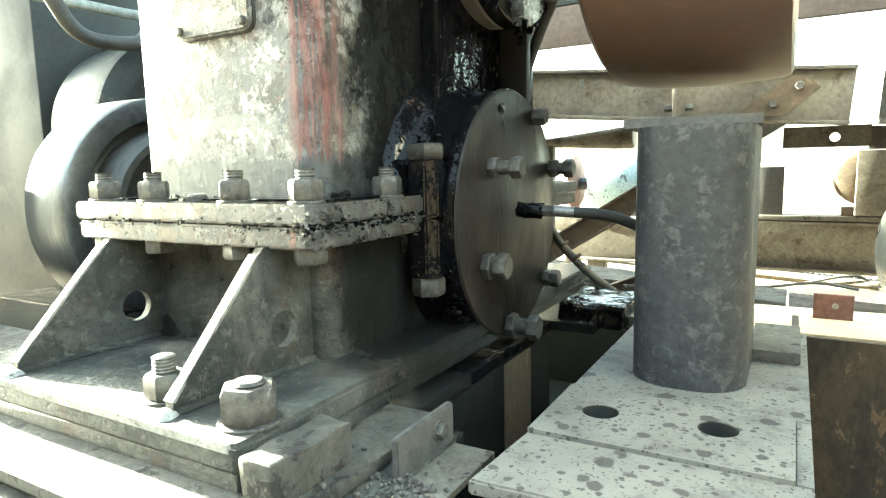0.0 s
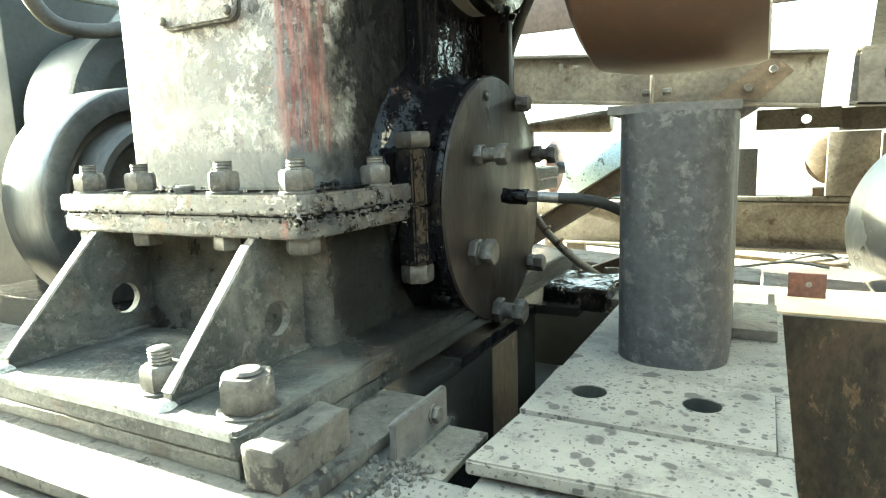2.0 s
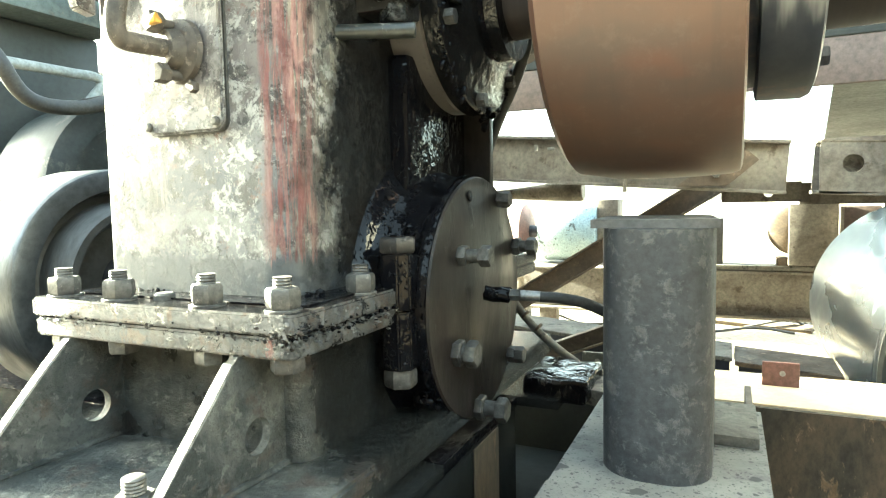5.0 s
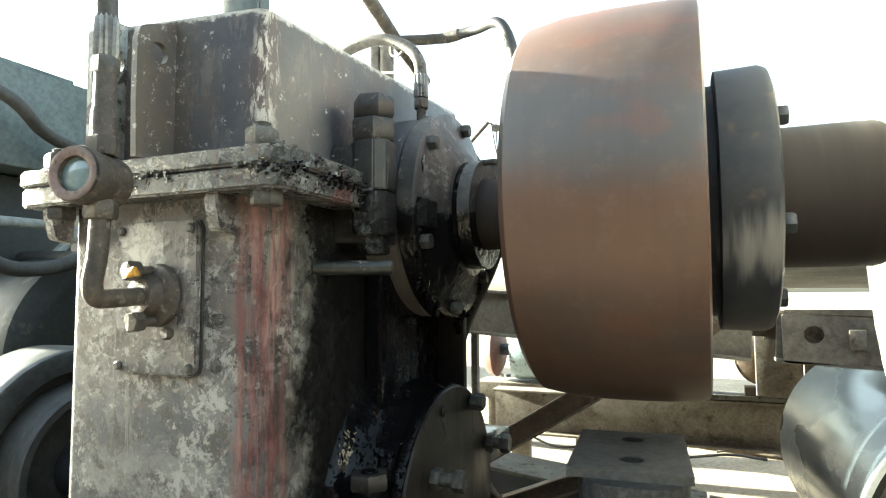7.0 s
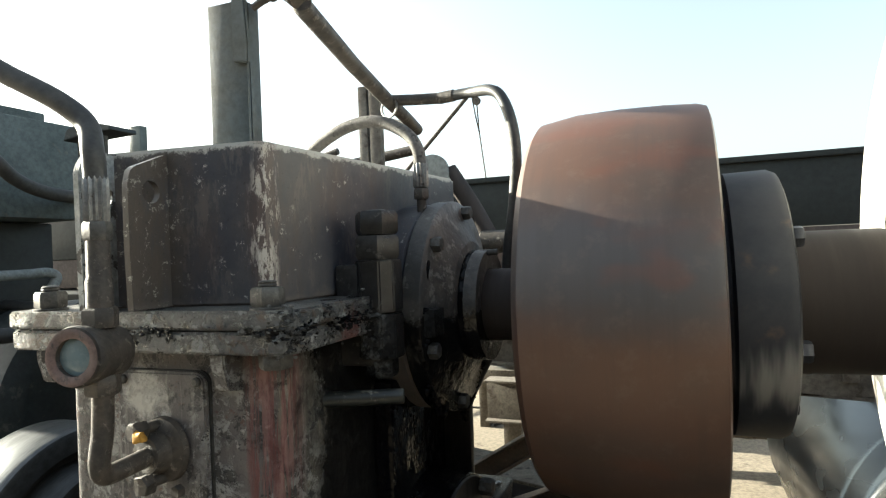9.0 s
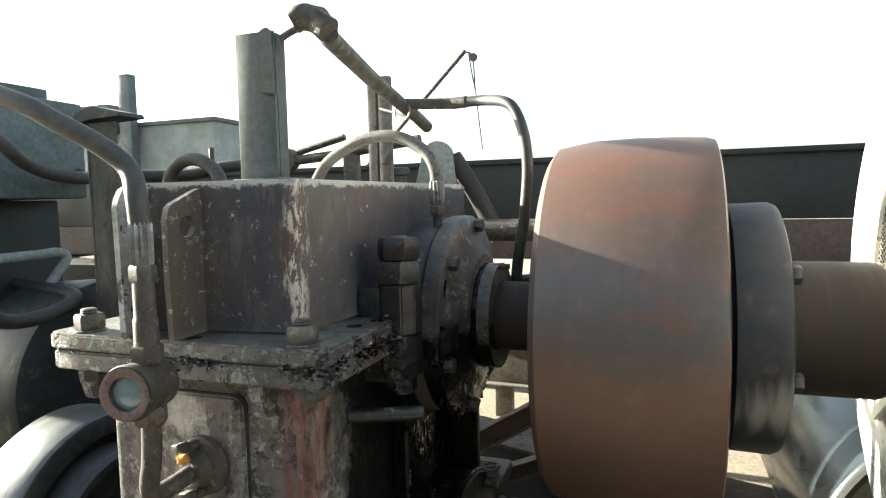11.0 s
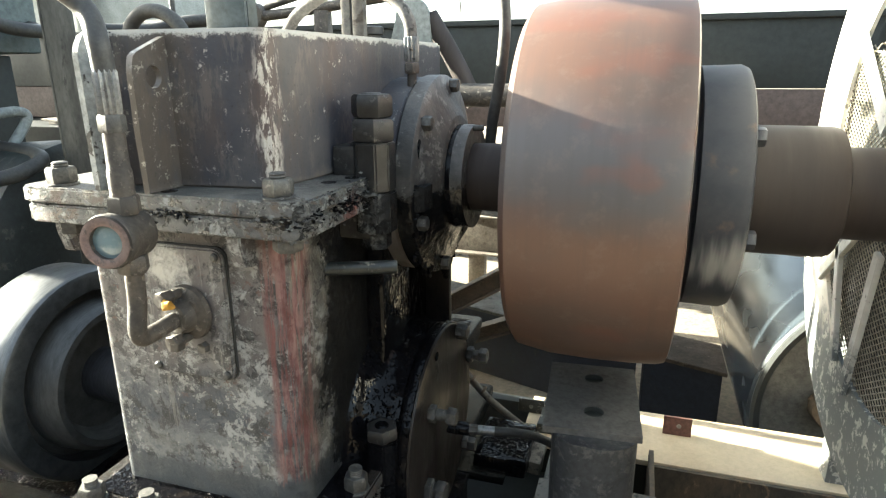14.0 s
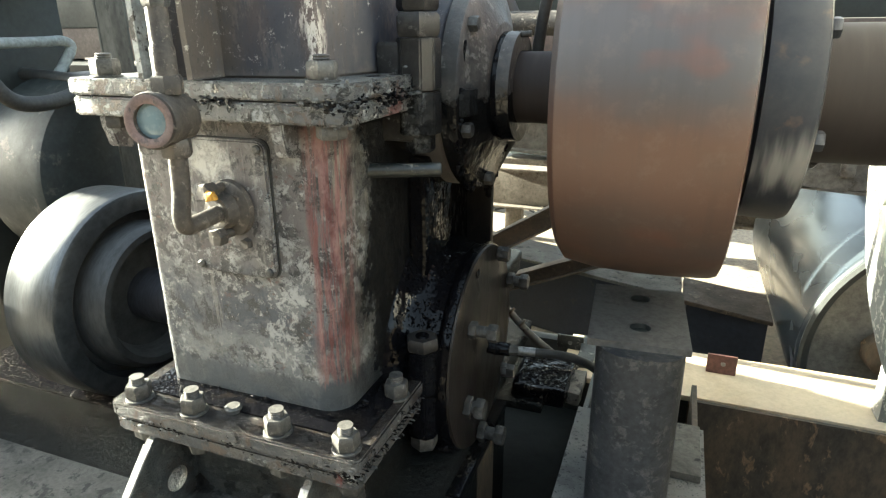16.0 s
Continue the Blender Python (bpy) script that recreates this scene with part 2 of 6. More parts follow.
def spotted(name, base, second, drop, size=28):
    """Dusty plate with dark oil drops of several sizes."""
    m, n, l, bs = nodes_of(name)
    v = coords(n, l)
    c = mixed(n, l, ramp(n, l, noise_of(n, l, v, 5, 6, 0.65, 0.4), 0.36, 0.64), base, second)
    c = mixed(n, l, times(n, l, ramp(n, l, noise_of(n, l, v, 45, 6, 0.7), 0.55, 0.75), 0.5), c, tuple(0.6 * q for q in second))
    wob = n.new("ShaderNodeVectorMath")
    wob.operation = "MULTIPLY_ADD"
    tx = n.new("ShaderNodeTexNoise")
    tx.inputs["Scale"].default_value = 40
    l.new(v, tx.inputs["Vector"])
    l.new(tx.outputs["Color"], wob.inputs[0])
    wob.inputs[1].default_value = (0.02, 0.02, 0.02)
    l.new(v, wob.inputs[2])
    c = mixed(n, l, times(n, l, ramp(n, l, noise_of(n, l, v, 11, 9, 0.78, 0.2), 0.5, 0.62), 0.6), c, tuple(0.5 * q for q in second))
    c = mixed(n, l, times(n, l, ramp(n, l, noise_of(n, l, v, 130, 4, 0.7), 0.58, 0.66), 0.6), c, tuple(0.35 * q for q in second))
    for sc, lim in ((size, 0.2), (size * 2.3, 0.2), (size * 5, 0.2)):
        vo = n.new("ShaderNodeTexVoronoi")
        vo.inputs["Scale"].default_value = sc
        l.new(wob.outputs[0], vo.inputs["Vector"])
        d = times(n, l, vo.outputs["Distance"], times(n, l, noise_of(n, l, v, sc * 0.45, 3, 0.6), 0.75), "ADD")
        c = mixed(n, l, times(n, l, ramp(n, l, d, 0.6, 0.53), 0.85), c, drop)
    l.new(c, bs.inputs["Base Color"])
    bs.inputs["Roughness"].default_value = 0.75
    bump(n, l, bs, noise_of(n, l, v, 70, 6, 0.7), 0.35, 0.002)
    return m


def crusty(name, pale_tone, much, dust=((0.075, 0.072, 0.068), (0.15, 0.145, 0.13)), top_rough=0.5):
    """Flange paint: dark crumbly ground, pale flakes, wet oil and a few red primer stains."""
    m, n, l, bs = nodes_of(name)
    v = n.new("ShaderNodeTexCoord").outputs["Object"]
    sep = n.new("ShaderNodeSeparateXYZ")
    l.new(v, sep.inputs[0])
    st = n.new("ShaderNodeVectorMath")
    st.operation = "MULTIPLY"
    st.inputs[1].default_value = (1, 1, 0.35)
    l.new(v, st.inputs[0])
    c = mixed(n, l, ramp(n, l, noise_of(n, l, v, 9, 7, 0.7, 0.4), 0.42, 0.58), (0.045, 0.048, 0.052), (0.095, 0.094, 0.092))
    pale = times(n, l, ramp(n, l, noise_of(n, l, v, 46, 11, 0.77, 0.4), 0.5, 0.55), ramp(n, l, noise_of(n, l, v, 8, 5, 0.65), 0.36, 0.5))
    c = mixed(n, l, times(n, l, pale, much), c, pale_tone)
    c = mixed(n, l, times(n, l, ramp(n, l, noise_of(n, l, v, 14, 8, 0.7, 0.8), 0.55, 0.6), 0.8), c, (0.075, 0.05, 0.036))
    nz = n.new("ShaderNodeSeparateXYZ")
    l.new(n.new("ShaderNodeNewGeometry").outputs["Normal"], nz.inputs[0])
    top = ramp(n, l, nz.outputs["Z"], 0.7, 0.95)
    c = mixed(n, l, times(n, l, top, 0.8), c, mixed(n, l, ramp(n, l, noise_of(n, l, v, 12, 8, 0.7, 0.3), 0.4, 0.6), *dust))
    blk = times(n, l, ramp(n, l, noise_of(n, l, v, 48, 8, 0.72, 0.6), 0.53, 0.57), ramp(n, l, noise_of(n, l, v, 9, 4, 0.6), 0.4, 0.55))
    c = mixed(n, l, times(n, l, times(n, l, blk, times(n, l, 1.0, times(n, l, top, 0.7), "SUBTRACT")), 0.95), c, (0.012, 0.012, 0.012))
    for at, size in (((0.262, -0.6, 0.277), 0.09), ((0.284, -0.34, 0.93), 0.115), ((0.3, -0.2, 0.92), 0.11)):
        far = n.new("ShaderNodeVectorMath")
        far.operation = "DISTANCE"
        l.new(v, far.inputs[0])
        far.inputs[1].default_value = at
        d = times(n, l, far.outputs["Value"], times(n, l, noise_of(n, l, st.outputs[0], 70, 8, 0.75), 0.15), "ADD")
        c = mixed(n, l, times(n, l, ramp(n, l, d, size, size - 0.02), 0.65), c, (0.17, 0.055, 0.05))
    # oil towards the bearings
    oil = times(n, l, ramp(n, l, times(n, l, sep.outputs["Y"], times(n, l, noise_of(n, l, v, 8, 7, 0.7), 0.3), "ADD"), -0.18, -0.08), 0.9)
    c = mixed(n, l, oil, c, (0.01, 0.01, 0.01))
    l.new(c, bs.inputs["Base Color"])
    r = n.new("ShaderNodeMapRange")
    r.inputs["To Min"].default_value, r.inputs["To Max"].default_value = 0.5, 0.16
    l.new(times(n, l, oil, blk, "MAXIMUM"), r.inputs["Value"])
    tr = n.new("ShaderNodeMapRange")
    tr.inputs["To Max"].default_value = top_rough
    l.new(top, tr.inputs["Value"])
    l.new(r.outputs[0], tr.inputs["To Min"])
    l.new(tr.outputs[0], bs.inputs["Roughness"])
    hgt = times(n, l, noise_of(n, l, v, 45, 8, 0.75), times(n, l, pale, 0.5), "ADD")
    bump(n, l, bs, times(n, l, hgt, times(n, l, blk, -0.4), "ADD"), 1.0, 0.005)
    g = n.new("ShaderNodeMapRange")
    g.inputs["To Min"].default_value, g.inputs["To Max"].default_value = 0.4, 0.1
    l.new(oil, g.inputs["Value"])
    l.new(g.outputs[0], bs.inputs["Specular IOR Level"])
    return m


def footing(name):
    """Castings and plates of the foot: dusty and worn in front, soaked in black oil further back."""
    m, n, l, bs = nodes_of(name)
    v = n.new("ShaderNodeNewGeometry").outputs["Position"]
    sep = n.new("ShaderNodeSeparateXYZ")
    l.new(v, sep.inputs[0])
    c = mixed(n, l, ramp(n, l, noise_of(n, l, v, 6, 7, 0.7, 0.4), 0.4, 0.6), (0.03, 0.034, 0.032), (0.1, 0.1, 0.09))
    c = mixed(n, l, times(n, l, ramp(n, l, noise_of(n, l, v, 40, 9, 0.75, 0.4), 0.55, 0.6), 0.6), c, (0.16, 0.157, 0.142))
    c = mixed(n, l, times(n, l, ramp(n, l, noise_of(n, l, v, 11, 6, 0.7), 0.54, 0.64), 0.7), c, (0.065, 0.045, 0.034))
    c = mixed(n, l, times(n, l, ramp(n, l, noise_of(n, l, v, 120, 5, 0.7), 0.55, 0.65), 0.6), c, (0.018, 0.018, 0.018))
    oil = ramp(n, l, times(n, l, sep.outputs["Y"], times(n, l, noise_of(n, l, v, 7, 7, 0.7), 0.3), "ADD"), 0.9, 1.02)
    c = mixed(n, l, times(n, l, oil, 0.96), c, (0.008, 0.009, 0.009))
    l.new(c, bs.inputs["Base Color"])
    r = n.new("ShaderNodeMapRange")
    r.inputs["To Min"].default_value, r.inputs["To Max"].default_value = 0.6, 0.1
    l.new(oil, r.inputs["Value"])
    l.new(r.outputs[0], bs.inputs["Roughness"])
    bump(n, l, bs, times(n, l, noise_of(n, l, v, 55, 7, 0.72), times(n, l, noise_of(n, l, v, 14, 4, 0.6), 1.5), "ADD"), 0.9, 0.012)
    g = n.new("ShaderNodeMapRange")
    g.inputs["To Min"].default_value, g.inputs["To Max"].default_value = 0.4, 0.14
    l.new(oil, g.inputs["Value"])
    l.new(g.outputs[0], bs.inputs["Specular IOR Level"])
    return m


FOOTP = footing("dusty_to_oily_casting")
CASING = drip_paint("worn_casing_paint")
COVER = cover_paint("cover_paint")
FLANGE = crusty("crumbling_flange_paint", (0.28, 0.29, 0.285), 0.85)
FLANGELOW = crusty("oily_flange_paint", (0.09, 0.074, 0.06), 0.5, ((0.006, 0.005, 0.005), (0.022, 0.016, 0.012)), 0.16)
FOOT = worn("oily_dusty_casting", (0.024, 0.027, 0.025), (0.085, 0.087, 0.078), (0.24, 0.23, 0.2), 0.3, 0.0, 6, 60, 0.57, 0.63, 0.7, rough2=0.65, spot_scale=26)
DECKM = spotted("oil_spotted_deck", (0.165, 0.16, 0.142), (0.12, 0.116, 0.106), (0.026, 0.025, 0.024), 22)
DUST = worn("dusty_steel_deck", (0.155, 0.145, 0.122), (0.105, 0.098, 0.084), (0.03, 0.028, 0.026), 0.75, 0.0, 6, 90, 0.57, 0.62, 0.5, spot_scale=18)

def black_oil(name):
    """Thick wet oil: black, mirror-like, with sparse drops and runs standing proud."""
    m, n, l, bs = nodes_of(name)
    v = coords(n, l)
    st = n.new("ShaderNodeVectorMath")
    st.operation = "MULTIPLY"
    st.inputs[1].default_value = (1, 1, 0.3)
    l.new(v, st.inputs[0])
    drops = times(n, l, ramp(n, l, noise_of(n, l, v, 130, 3, 0.55), 0.58, 0.72), ramp(n, l, noise_of(n, l, v, 14, 3, 0.6), 0.48, 0.6))
    runs = ramp(n, l, noise_of(n, l, st.outputs[0], 105, 4, 0.6), 0.58, 0.7)
    dirt = ramp(n, l, noise_of(n, l, v, 9, 7, 0.7), 0.56, 0.66)
    l.new(mixed(n, l, dirt, (0.004, 0.004, 0.005), (0.008, 0.0065, 0.0055)), bs.inputs["Base Color"])
    r = n.new("ShaderNodeMapRange")
    r.inputs["To Min"].default_value, r.inputs["To Max"].default_value = 0.04, 0.2
    l.new(dirt, r.inputs["Value"])
    l.new(r.outputs[0], bs.inputs["Roughness"])
    g = n.new("ShaderNodeMapRange")
    g.inputs["To Min"].default_value, g.inputs["To Max"].default_value = 0.14, 0.65
    top = times(n, l, drops, runs, "MAXIMUM")
    l.new(top, g.inputs["Value"])
    l.new(g.outputs[0], bs.inputs["Specular IOR Level"])
    bump(n, l, bs, times(n, l, top, times(n, l, noise_of(n, l, v, 20, 3, 0.5), 0.6), "ADD"), 1.0, 0.008)
    return m


OIL = black_oil("wet_black_oil")
DISC = worn("oil_filmed_brown_steel", (0.03, 0.025, 0.022), (0.017, 0.015, 0.014), (0.007, 0.0065, 0.0065), 0.3, 0.05, 7, 60, 0.58, 0.66, 0.35, stretch=(1, 1, 0.4), rough2=0.5, gloss=0.16)
UPCOIL = worn("oily_cover_steel", (0.022, 0.022, 0.022), (0.055, 0.05, 0.045), (0.12, 0.11, 0.1), 0.28, 0.1, 9, 70, 0.6, 0.68, 0.5, rough2=0.5, spot_scale=30, gloss=0.3)
def half_oiled(name):
    """Bearing cover: dusty brown-grey steel above, wet black oil below the middle, with a ragged limit."""
    m, n, l, bs = nodes_of(name)
    v = n.new("ShaderNodeTexCoord").outputs["Object"]
    sep = n.new("ShaderNodeSeparateXYZ")
    l.new(v, sep.inputs[0])
    c = mixed(n, l, ramp(n, l, noise_of(n, l, v, 9, 8, 0.7, 0.3), 0.4, 0.6), (0.05, 0.048, 0.046), (0.105, 0.097, 0.087))
    c = mixed(n, l, times(n, l, ramp(n, l, noise_of(n, l, v, 24, 9, 0.75), 0.55, 0.6), 0.7), c, (0.23, 0.22, 0.2))
    wet = ramp(n, l, times(n, l, sep.outputs["Z"], times(n, l, noise_of(n, l, v, 13, 7, 0.7), 0.16), "ADD"), 1.05, 1.0)
    c = mixed(n, l, wet, c, (0.008, 0.008, 0.008))
    l.new(c, bs.inputs["Base Color"])
    r = n.new("ShaderNodeMapRange")
    r.inputs["To Min"].default_value, r.inputs["To Max"].default_value = 0.5, 0.14
    l.new(wet, r.inputs["Value"])
    l.new(r.outputs[0], bs.inputs["Roughness"])
    bump(n, l, bs, times(n, l, noise_of(n, l, v, 60, 5, 0.6), times(n, l, wet, noise_of(n, l, v, 30, 3, 0.5)), "ADD"), 0.6, 0.004)
    return m


HALFOIL = half_oiled("half_oiled_cover_steel")
ENDP = worn("dull_end_plate_paint", (0.19, 0.185, 0.16), (0.14, 0.135, 0.118), (0.07, 0.065, 0.058), 0.6, 0.0, 3, 50, 0.6, 0.7, 0.3)
EDGE = worn("bare_worn_edge", (0.4, 0.4, 0.38), (0.25, 0.25, 0.235), (0.1, 0.1, 0.095), 0.5, 0.1, 14, 90, 0.58, 0.64, 0.6)
LUGP = worn("flaked_lug_paint", (0.42, 0.44, 0.43), (0.22, 0.23, 0.225), (0.05, 0.045, 0.04), 0.5, 0.0, 8, 90, 0.53, 0.57, 0.8, spot_scale=26)
CANM = worn("dirty_yellow_paint", (0.26, 0.2, 0.09), (0.16, 0.13, 0.075), (0.06, 0.05, 0.04), 0.6, 0.0, 14, 80, 0.55, 0.62, 0.4)
HOSEG = worn("weathered_grey_hose", (0.17, 0.16, 0.145), (0.11, 0.1, 0.092), (0.05, 0.047, 0.043), 0.65, 0.0, 20, 110, 0.56, 0.64, 0.5)
BASEM = worn("grimy_base_plate", (0.1, 0.096, 0.084), (0.062, 0.06, 0.053), (0.022, 0.021, 0.02), 0.7, 0.0, 7, 90, 0.54, 0.6, 0.7, spot_scale=20)
MACHD = worn("dark_machine_paint", (0.026, 0.033, 0.032), (0.017, 0.022, 0.022), (0.075, 0.07, 0.06), 0.45, 0.0, 4, 60, 0.58, 0.66, 0.3)
NUT = worn("dusty_nut_steel", (0.12, 0.116, 0.105), (0.065, 0.062, 0.058), (0.24, 0.225, 0.195), 0.5, 0.3, 25, 120, 0.6, 0.68, 0.4)

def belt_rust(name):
    """Pulley rim polished by a belt: orange rust streaked round the rim, and a grey band painting the shade below its
    sunlit top.
    """
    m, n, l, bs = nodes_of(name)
    v = n.new("ShaderNodeTexCoord").outputs["Object"]
    st = n.new("ShaderNodeVectorMath")
    st.operation = "MULTIPLY"
    st.inputs[1].default_value = (0.6, 1, 1)
    l.new(v, st.inputs[0])
    ring = n.new("ShaderNodeVectorMath")
    ring.operation = "MULTIPLY"
    ring.inputs[1].default_value = (1, 0.06, 0.06)
    l.new(v, ring.inputs[0])
    sep = n.new("ShaderNodeSeparateXYZ")
    l.new(v, sep.inputs[0])
    # Grey band at a fixed height: shade below the sunlit top, painted in.
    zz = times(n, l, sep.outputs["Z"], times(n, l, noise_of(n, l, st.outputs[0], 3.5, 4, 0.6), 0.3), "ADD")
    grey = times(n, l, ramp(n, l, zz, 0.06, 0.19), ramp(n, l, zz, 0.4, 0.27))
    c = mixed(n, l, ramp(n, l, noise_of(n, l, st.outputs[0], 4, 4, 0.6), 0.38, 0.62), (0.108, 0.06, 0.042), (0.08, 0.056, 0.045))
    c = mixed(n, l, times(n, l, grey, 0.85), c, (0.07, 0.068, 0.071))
    c = mixed(n, l, times(n, l, ramp(n, l, noise_of(n, l, st.outputs[0], 6, 3, 0.6), 0.55, 0.68), 0.55), c, (0.135, 0.056, 0.036))
    c = mixed(n, l, times(n, l, ramp(n, l, noise_of(n, l, ring.outputs[0], 38, 5, 0.65), 0.45, 0.7), 0.22), c, (0.05, 0.042, 0.038))
    c = mixed(n, l, times(n, l, ramp(n, l, noise_of(n, l, v, 26, 5, 0.7), 0.5, 0.7), 0.18), c, (0.17, 0.13, 0.1))
    l.new(c, bs.inputs["Base Color"])
    bs.inputs["Roughness"].default_value, bs.inputs["Metallic"].default_value = 0.45, 0.15
    bump(n, l, bs, noise_of(n, l, ring.outputs[0], 60, 4, 0.6), 0.05, 0.002)
    return m


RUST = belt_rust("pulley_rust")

def scuffed(name):
    """Blue-grey flange steel, rubbed bare in one ragged patch."""
    m, n, l, bs = nodes_of(name)
    v = n.new("ShaderNodeTexCoord").outputs["Object"]
    c = mixed(n, l, ramp(n, l, noise_of(n, l, v, 7, 6, 0.65), 0.38, 0.62), (0.02, 0.023, 0.031), (0.033, 0.035, 0.042))
    c = mixed(n, l, times(n, l, ramp(n, l, noise_of(n, l, v, 11, 5, 0.6), 0.55, 0.68), 0.6), c, (0.1, 0.062, 0.045))
    far = n.new("ShaderNodeVectorMath")
    far.operation = "DISTANCE"
    l.new(v, far.inputs[0])
    far.inputs[1].default_value = (0.215, -0.245, -0.12)
    st = n.new("ShaderNodeVectorMath")
    st.operation = "MULTIPLY"
    st.inputs[1].default_value = (2.6, 0.5, 0.25)
    l.new(v, st.inputs[0])
    d = times(n, l, far.outputs["Value"], times(n, l, noise_of(n, l, st.outputs[0], 11, 3, 0.6), 0.2), "ADD")
    rub = times(n, l, ramp(n, l, d, 0.19, 0.11), 0.55)
    l.new(mixed(n, l, rub, c, (0.33, 0.32, 0.3)), bs.inputs["Base Color"])
    bs.inputs["Roughness"].default_value, bs.inputs["Specular IOR Level"].default_value = 0.55, 0.25
    bump(n, l, bs, noise_of(n, l, v, 60, 5, 0.7), 0.12, 0.002)
    return m


HUBP = scuffed("rubbed_hub_steel")
HUB = worn("scuffed_blue_grey_steel", (0.07, 0.075, 0.09), (0.05, 0.052, 0.06), (0.22, 0.22, 0.23), 0.4, 0.4, 6, 70, 0.66, 0.74, 0.1, stretch=(2, 0.5, 0.5))
SHAFT = worn("brown_turned_steel", (0.04, 0.03, 0.026), (0.033, 0.027, 0.025), (0.048, 0.039, 0.035), 0.5, 0.1, 3, 30, 0.5, 0.8, 0.05, stretch=(2.5, 0.3, 0.3), fine=3, grain=0.15, gloss=0.3)
POST = worn("grey_mill_steel", (0.042, 0.046, 0.053), (0.06, 0.063, 0.068), (0.12, 0.12, 0.115), 0.45, 0.3, 6, 60, 0.52, 0.66, 0.6, spot_scale=40)
CAPM = worn("cap_plate_steel", (0.1, 0.1, 0.1), (0.13, 0.125, 0.12), (0.07, 0.065, 0.06), 0.55, 0.3, 5, 60, 0.6, 0.7, 0.3)
CREAM = worn("dusty_cream_beam", (0.6, 0.49, 0.33), (0.52, 0.42, 0.28), (0.3, 0.23, 0.16), 0.65, 0.0, 3, 60, 0.68, 0.76, 0.2, grain=0.2)
BROWN = worn("rust_brown_plate", (0.105, 0.074, 0.044), (0.058, 0.048, 0.034), (0.22, 0.145, 0.08), 0.7, 0.0, 6, 60, 0.58, 0.66, 0.6, stretch=(1, 1, 0.5), spot_scale=24)
STEELBG = worn("weathered_beam_steel", (0.195, 0.175, 0.145), (0.125, 0.107, 0.088), (0.075, 0.056, 0.041), 0.65, 0.1, 3.5, 50, 0.56, 0.66, 0.3)
RUSTBG = worn("rusty_angle_iron", (0.11, 0.078, 0.05), (0.075, 0.055, 0.038), (0.2, 0.15, 0.1), 0.7, 0.1, 5, 50, 0.58, 0.68, 0.4)
BLUE = worn("chipped_light_blue_paint", (0.3, 0.42, 0.48), (0.36, 0.46, 0.5), (0.08, 0.1, 0.11), 0.5, 0.0, 5, 60, 0.58, 0.62, 0.3, spot_scale=12)
REDP = worn("faded_red_brown_paint", (0.22, 0.1, 0.08), (0.16, 0.085, 0.07), (0.08, 0.05, 0.04), 0.6, 0.0, 5, 60, 0.6, 0.7, 0.3)
DRUM = worn("blue_grey_drum_paint", (0.016, 0.023, 0.031), (0.028, 0.035, 0.04), (0.052, 0.056, 0.058), 0.19, 0.0, 2.5, 40, 0.55, 0.8, 0.04, stretch=(1.2, 0.4, 1.2), rough2=0.36, grain=0.2, fine=3, gloss=0.34)
# Dark green of the panels; also paints shade in the pit and bolt holes.
DARK = worn("dark_green_panel_and_shade", (0.016, 0.02, 0.018), (0.024, 0.028, 0.026), (0.04, 0.04, 0.036), 0.55, 0.0, 2, 40, 0.65, 0.75, 0.2)
REDDISH = worn("red_brown_panel", (0.12, 0.085, 0.07), (0.1, 0.07, 0.06), (0.16, 0.12, 0.1), 0.6, 0.0, 2, 40, 0.65, 0.75, 0.2)
def splashed(name):
    """Guard plate: cream-white paint, and below a height a grey coat of splashed mud with pale flecks left in it."""
    m, n, l, bs = nodes_of(name)
    v = n.new("ShaderNodeTexCoord").outputs["Object"]
    sep = n.new("ShaderNodeSeparateXYZ")
    l.new(v, sep.inputs[0])
    c = mixed(n, l, ramp(n, l, noise_of(n, l, v, 5, 6, 0.65), 0.4, 0.6), (0.74, 0.72, 0.66), (0.62, 0.59, 0.52))
    c = mixed(n, l, times(n, l, ramp(n, l, noise_of(n, l, v, 38, 8, 0.7), 0.6, 0.64), 0.8), c, (0.2, 0.18, 0.15))
    mud = ramp(n, l, times(n, l, sep.outputs["Z"], times(n, l, noise_of(n, l, v, 14, 7, 0.7), 0.25), "ADD"), 0.76, 0.66)
    left = ramp(n, l, noise_of(n, l, v, 34, 9, 0.72, 0.4), 0.54, 0.57)
    c = mixed(n, l, mud, c, mixed(n, l, left, (0.15, 0.165, 0.165), (0.5, 0.5, 0.46)))
    l.new(c, bs.inputs["Base Color"])
    bs.inputs["Roughness"].default_value = 0.55
    bump(n, l, bs, times(n, l, mud, left), 0.4, 0.002)
    return m


GUARDP = splashed("splashed_guard_paint")
MESHM = worn("galvanised_mesh", (0.5, 0.46, 0.36), (0.4, 0.36, 0.28), (0.25, 0.2, 0.14), 0.5, 0.3, 6, 60, 0.62, 0.7, 0.2)
RUBBER = worn("dusty_black_rubber", (0.03, 0.03, 0.03), (0.06, 0.058, 0.052), (0.12, 0.115, 0.1), 0.5, 0.0, 12, 80, 0.66, 0.74, 0.2)
CHROME = worn("scratched_zinc", (0.34, 0.34, 0.33), (0.22, 0.22, 0.215), (0.1, 0.095, 0.085), 0.38, 0.7, 14, 90, 0.58, 0.66, 0.4)
PIPE = worn("grimy_pipe", (0.085, 0.07, 0.056), (0.05, 0.044, 0.038), (0.19, 0.165, 0.135), 0.55, 0.1, 16, 80, 0.56, 0.64, 0.7)
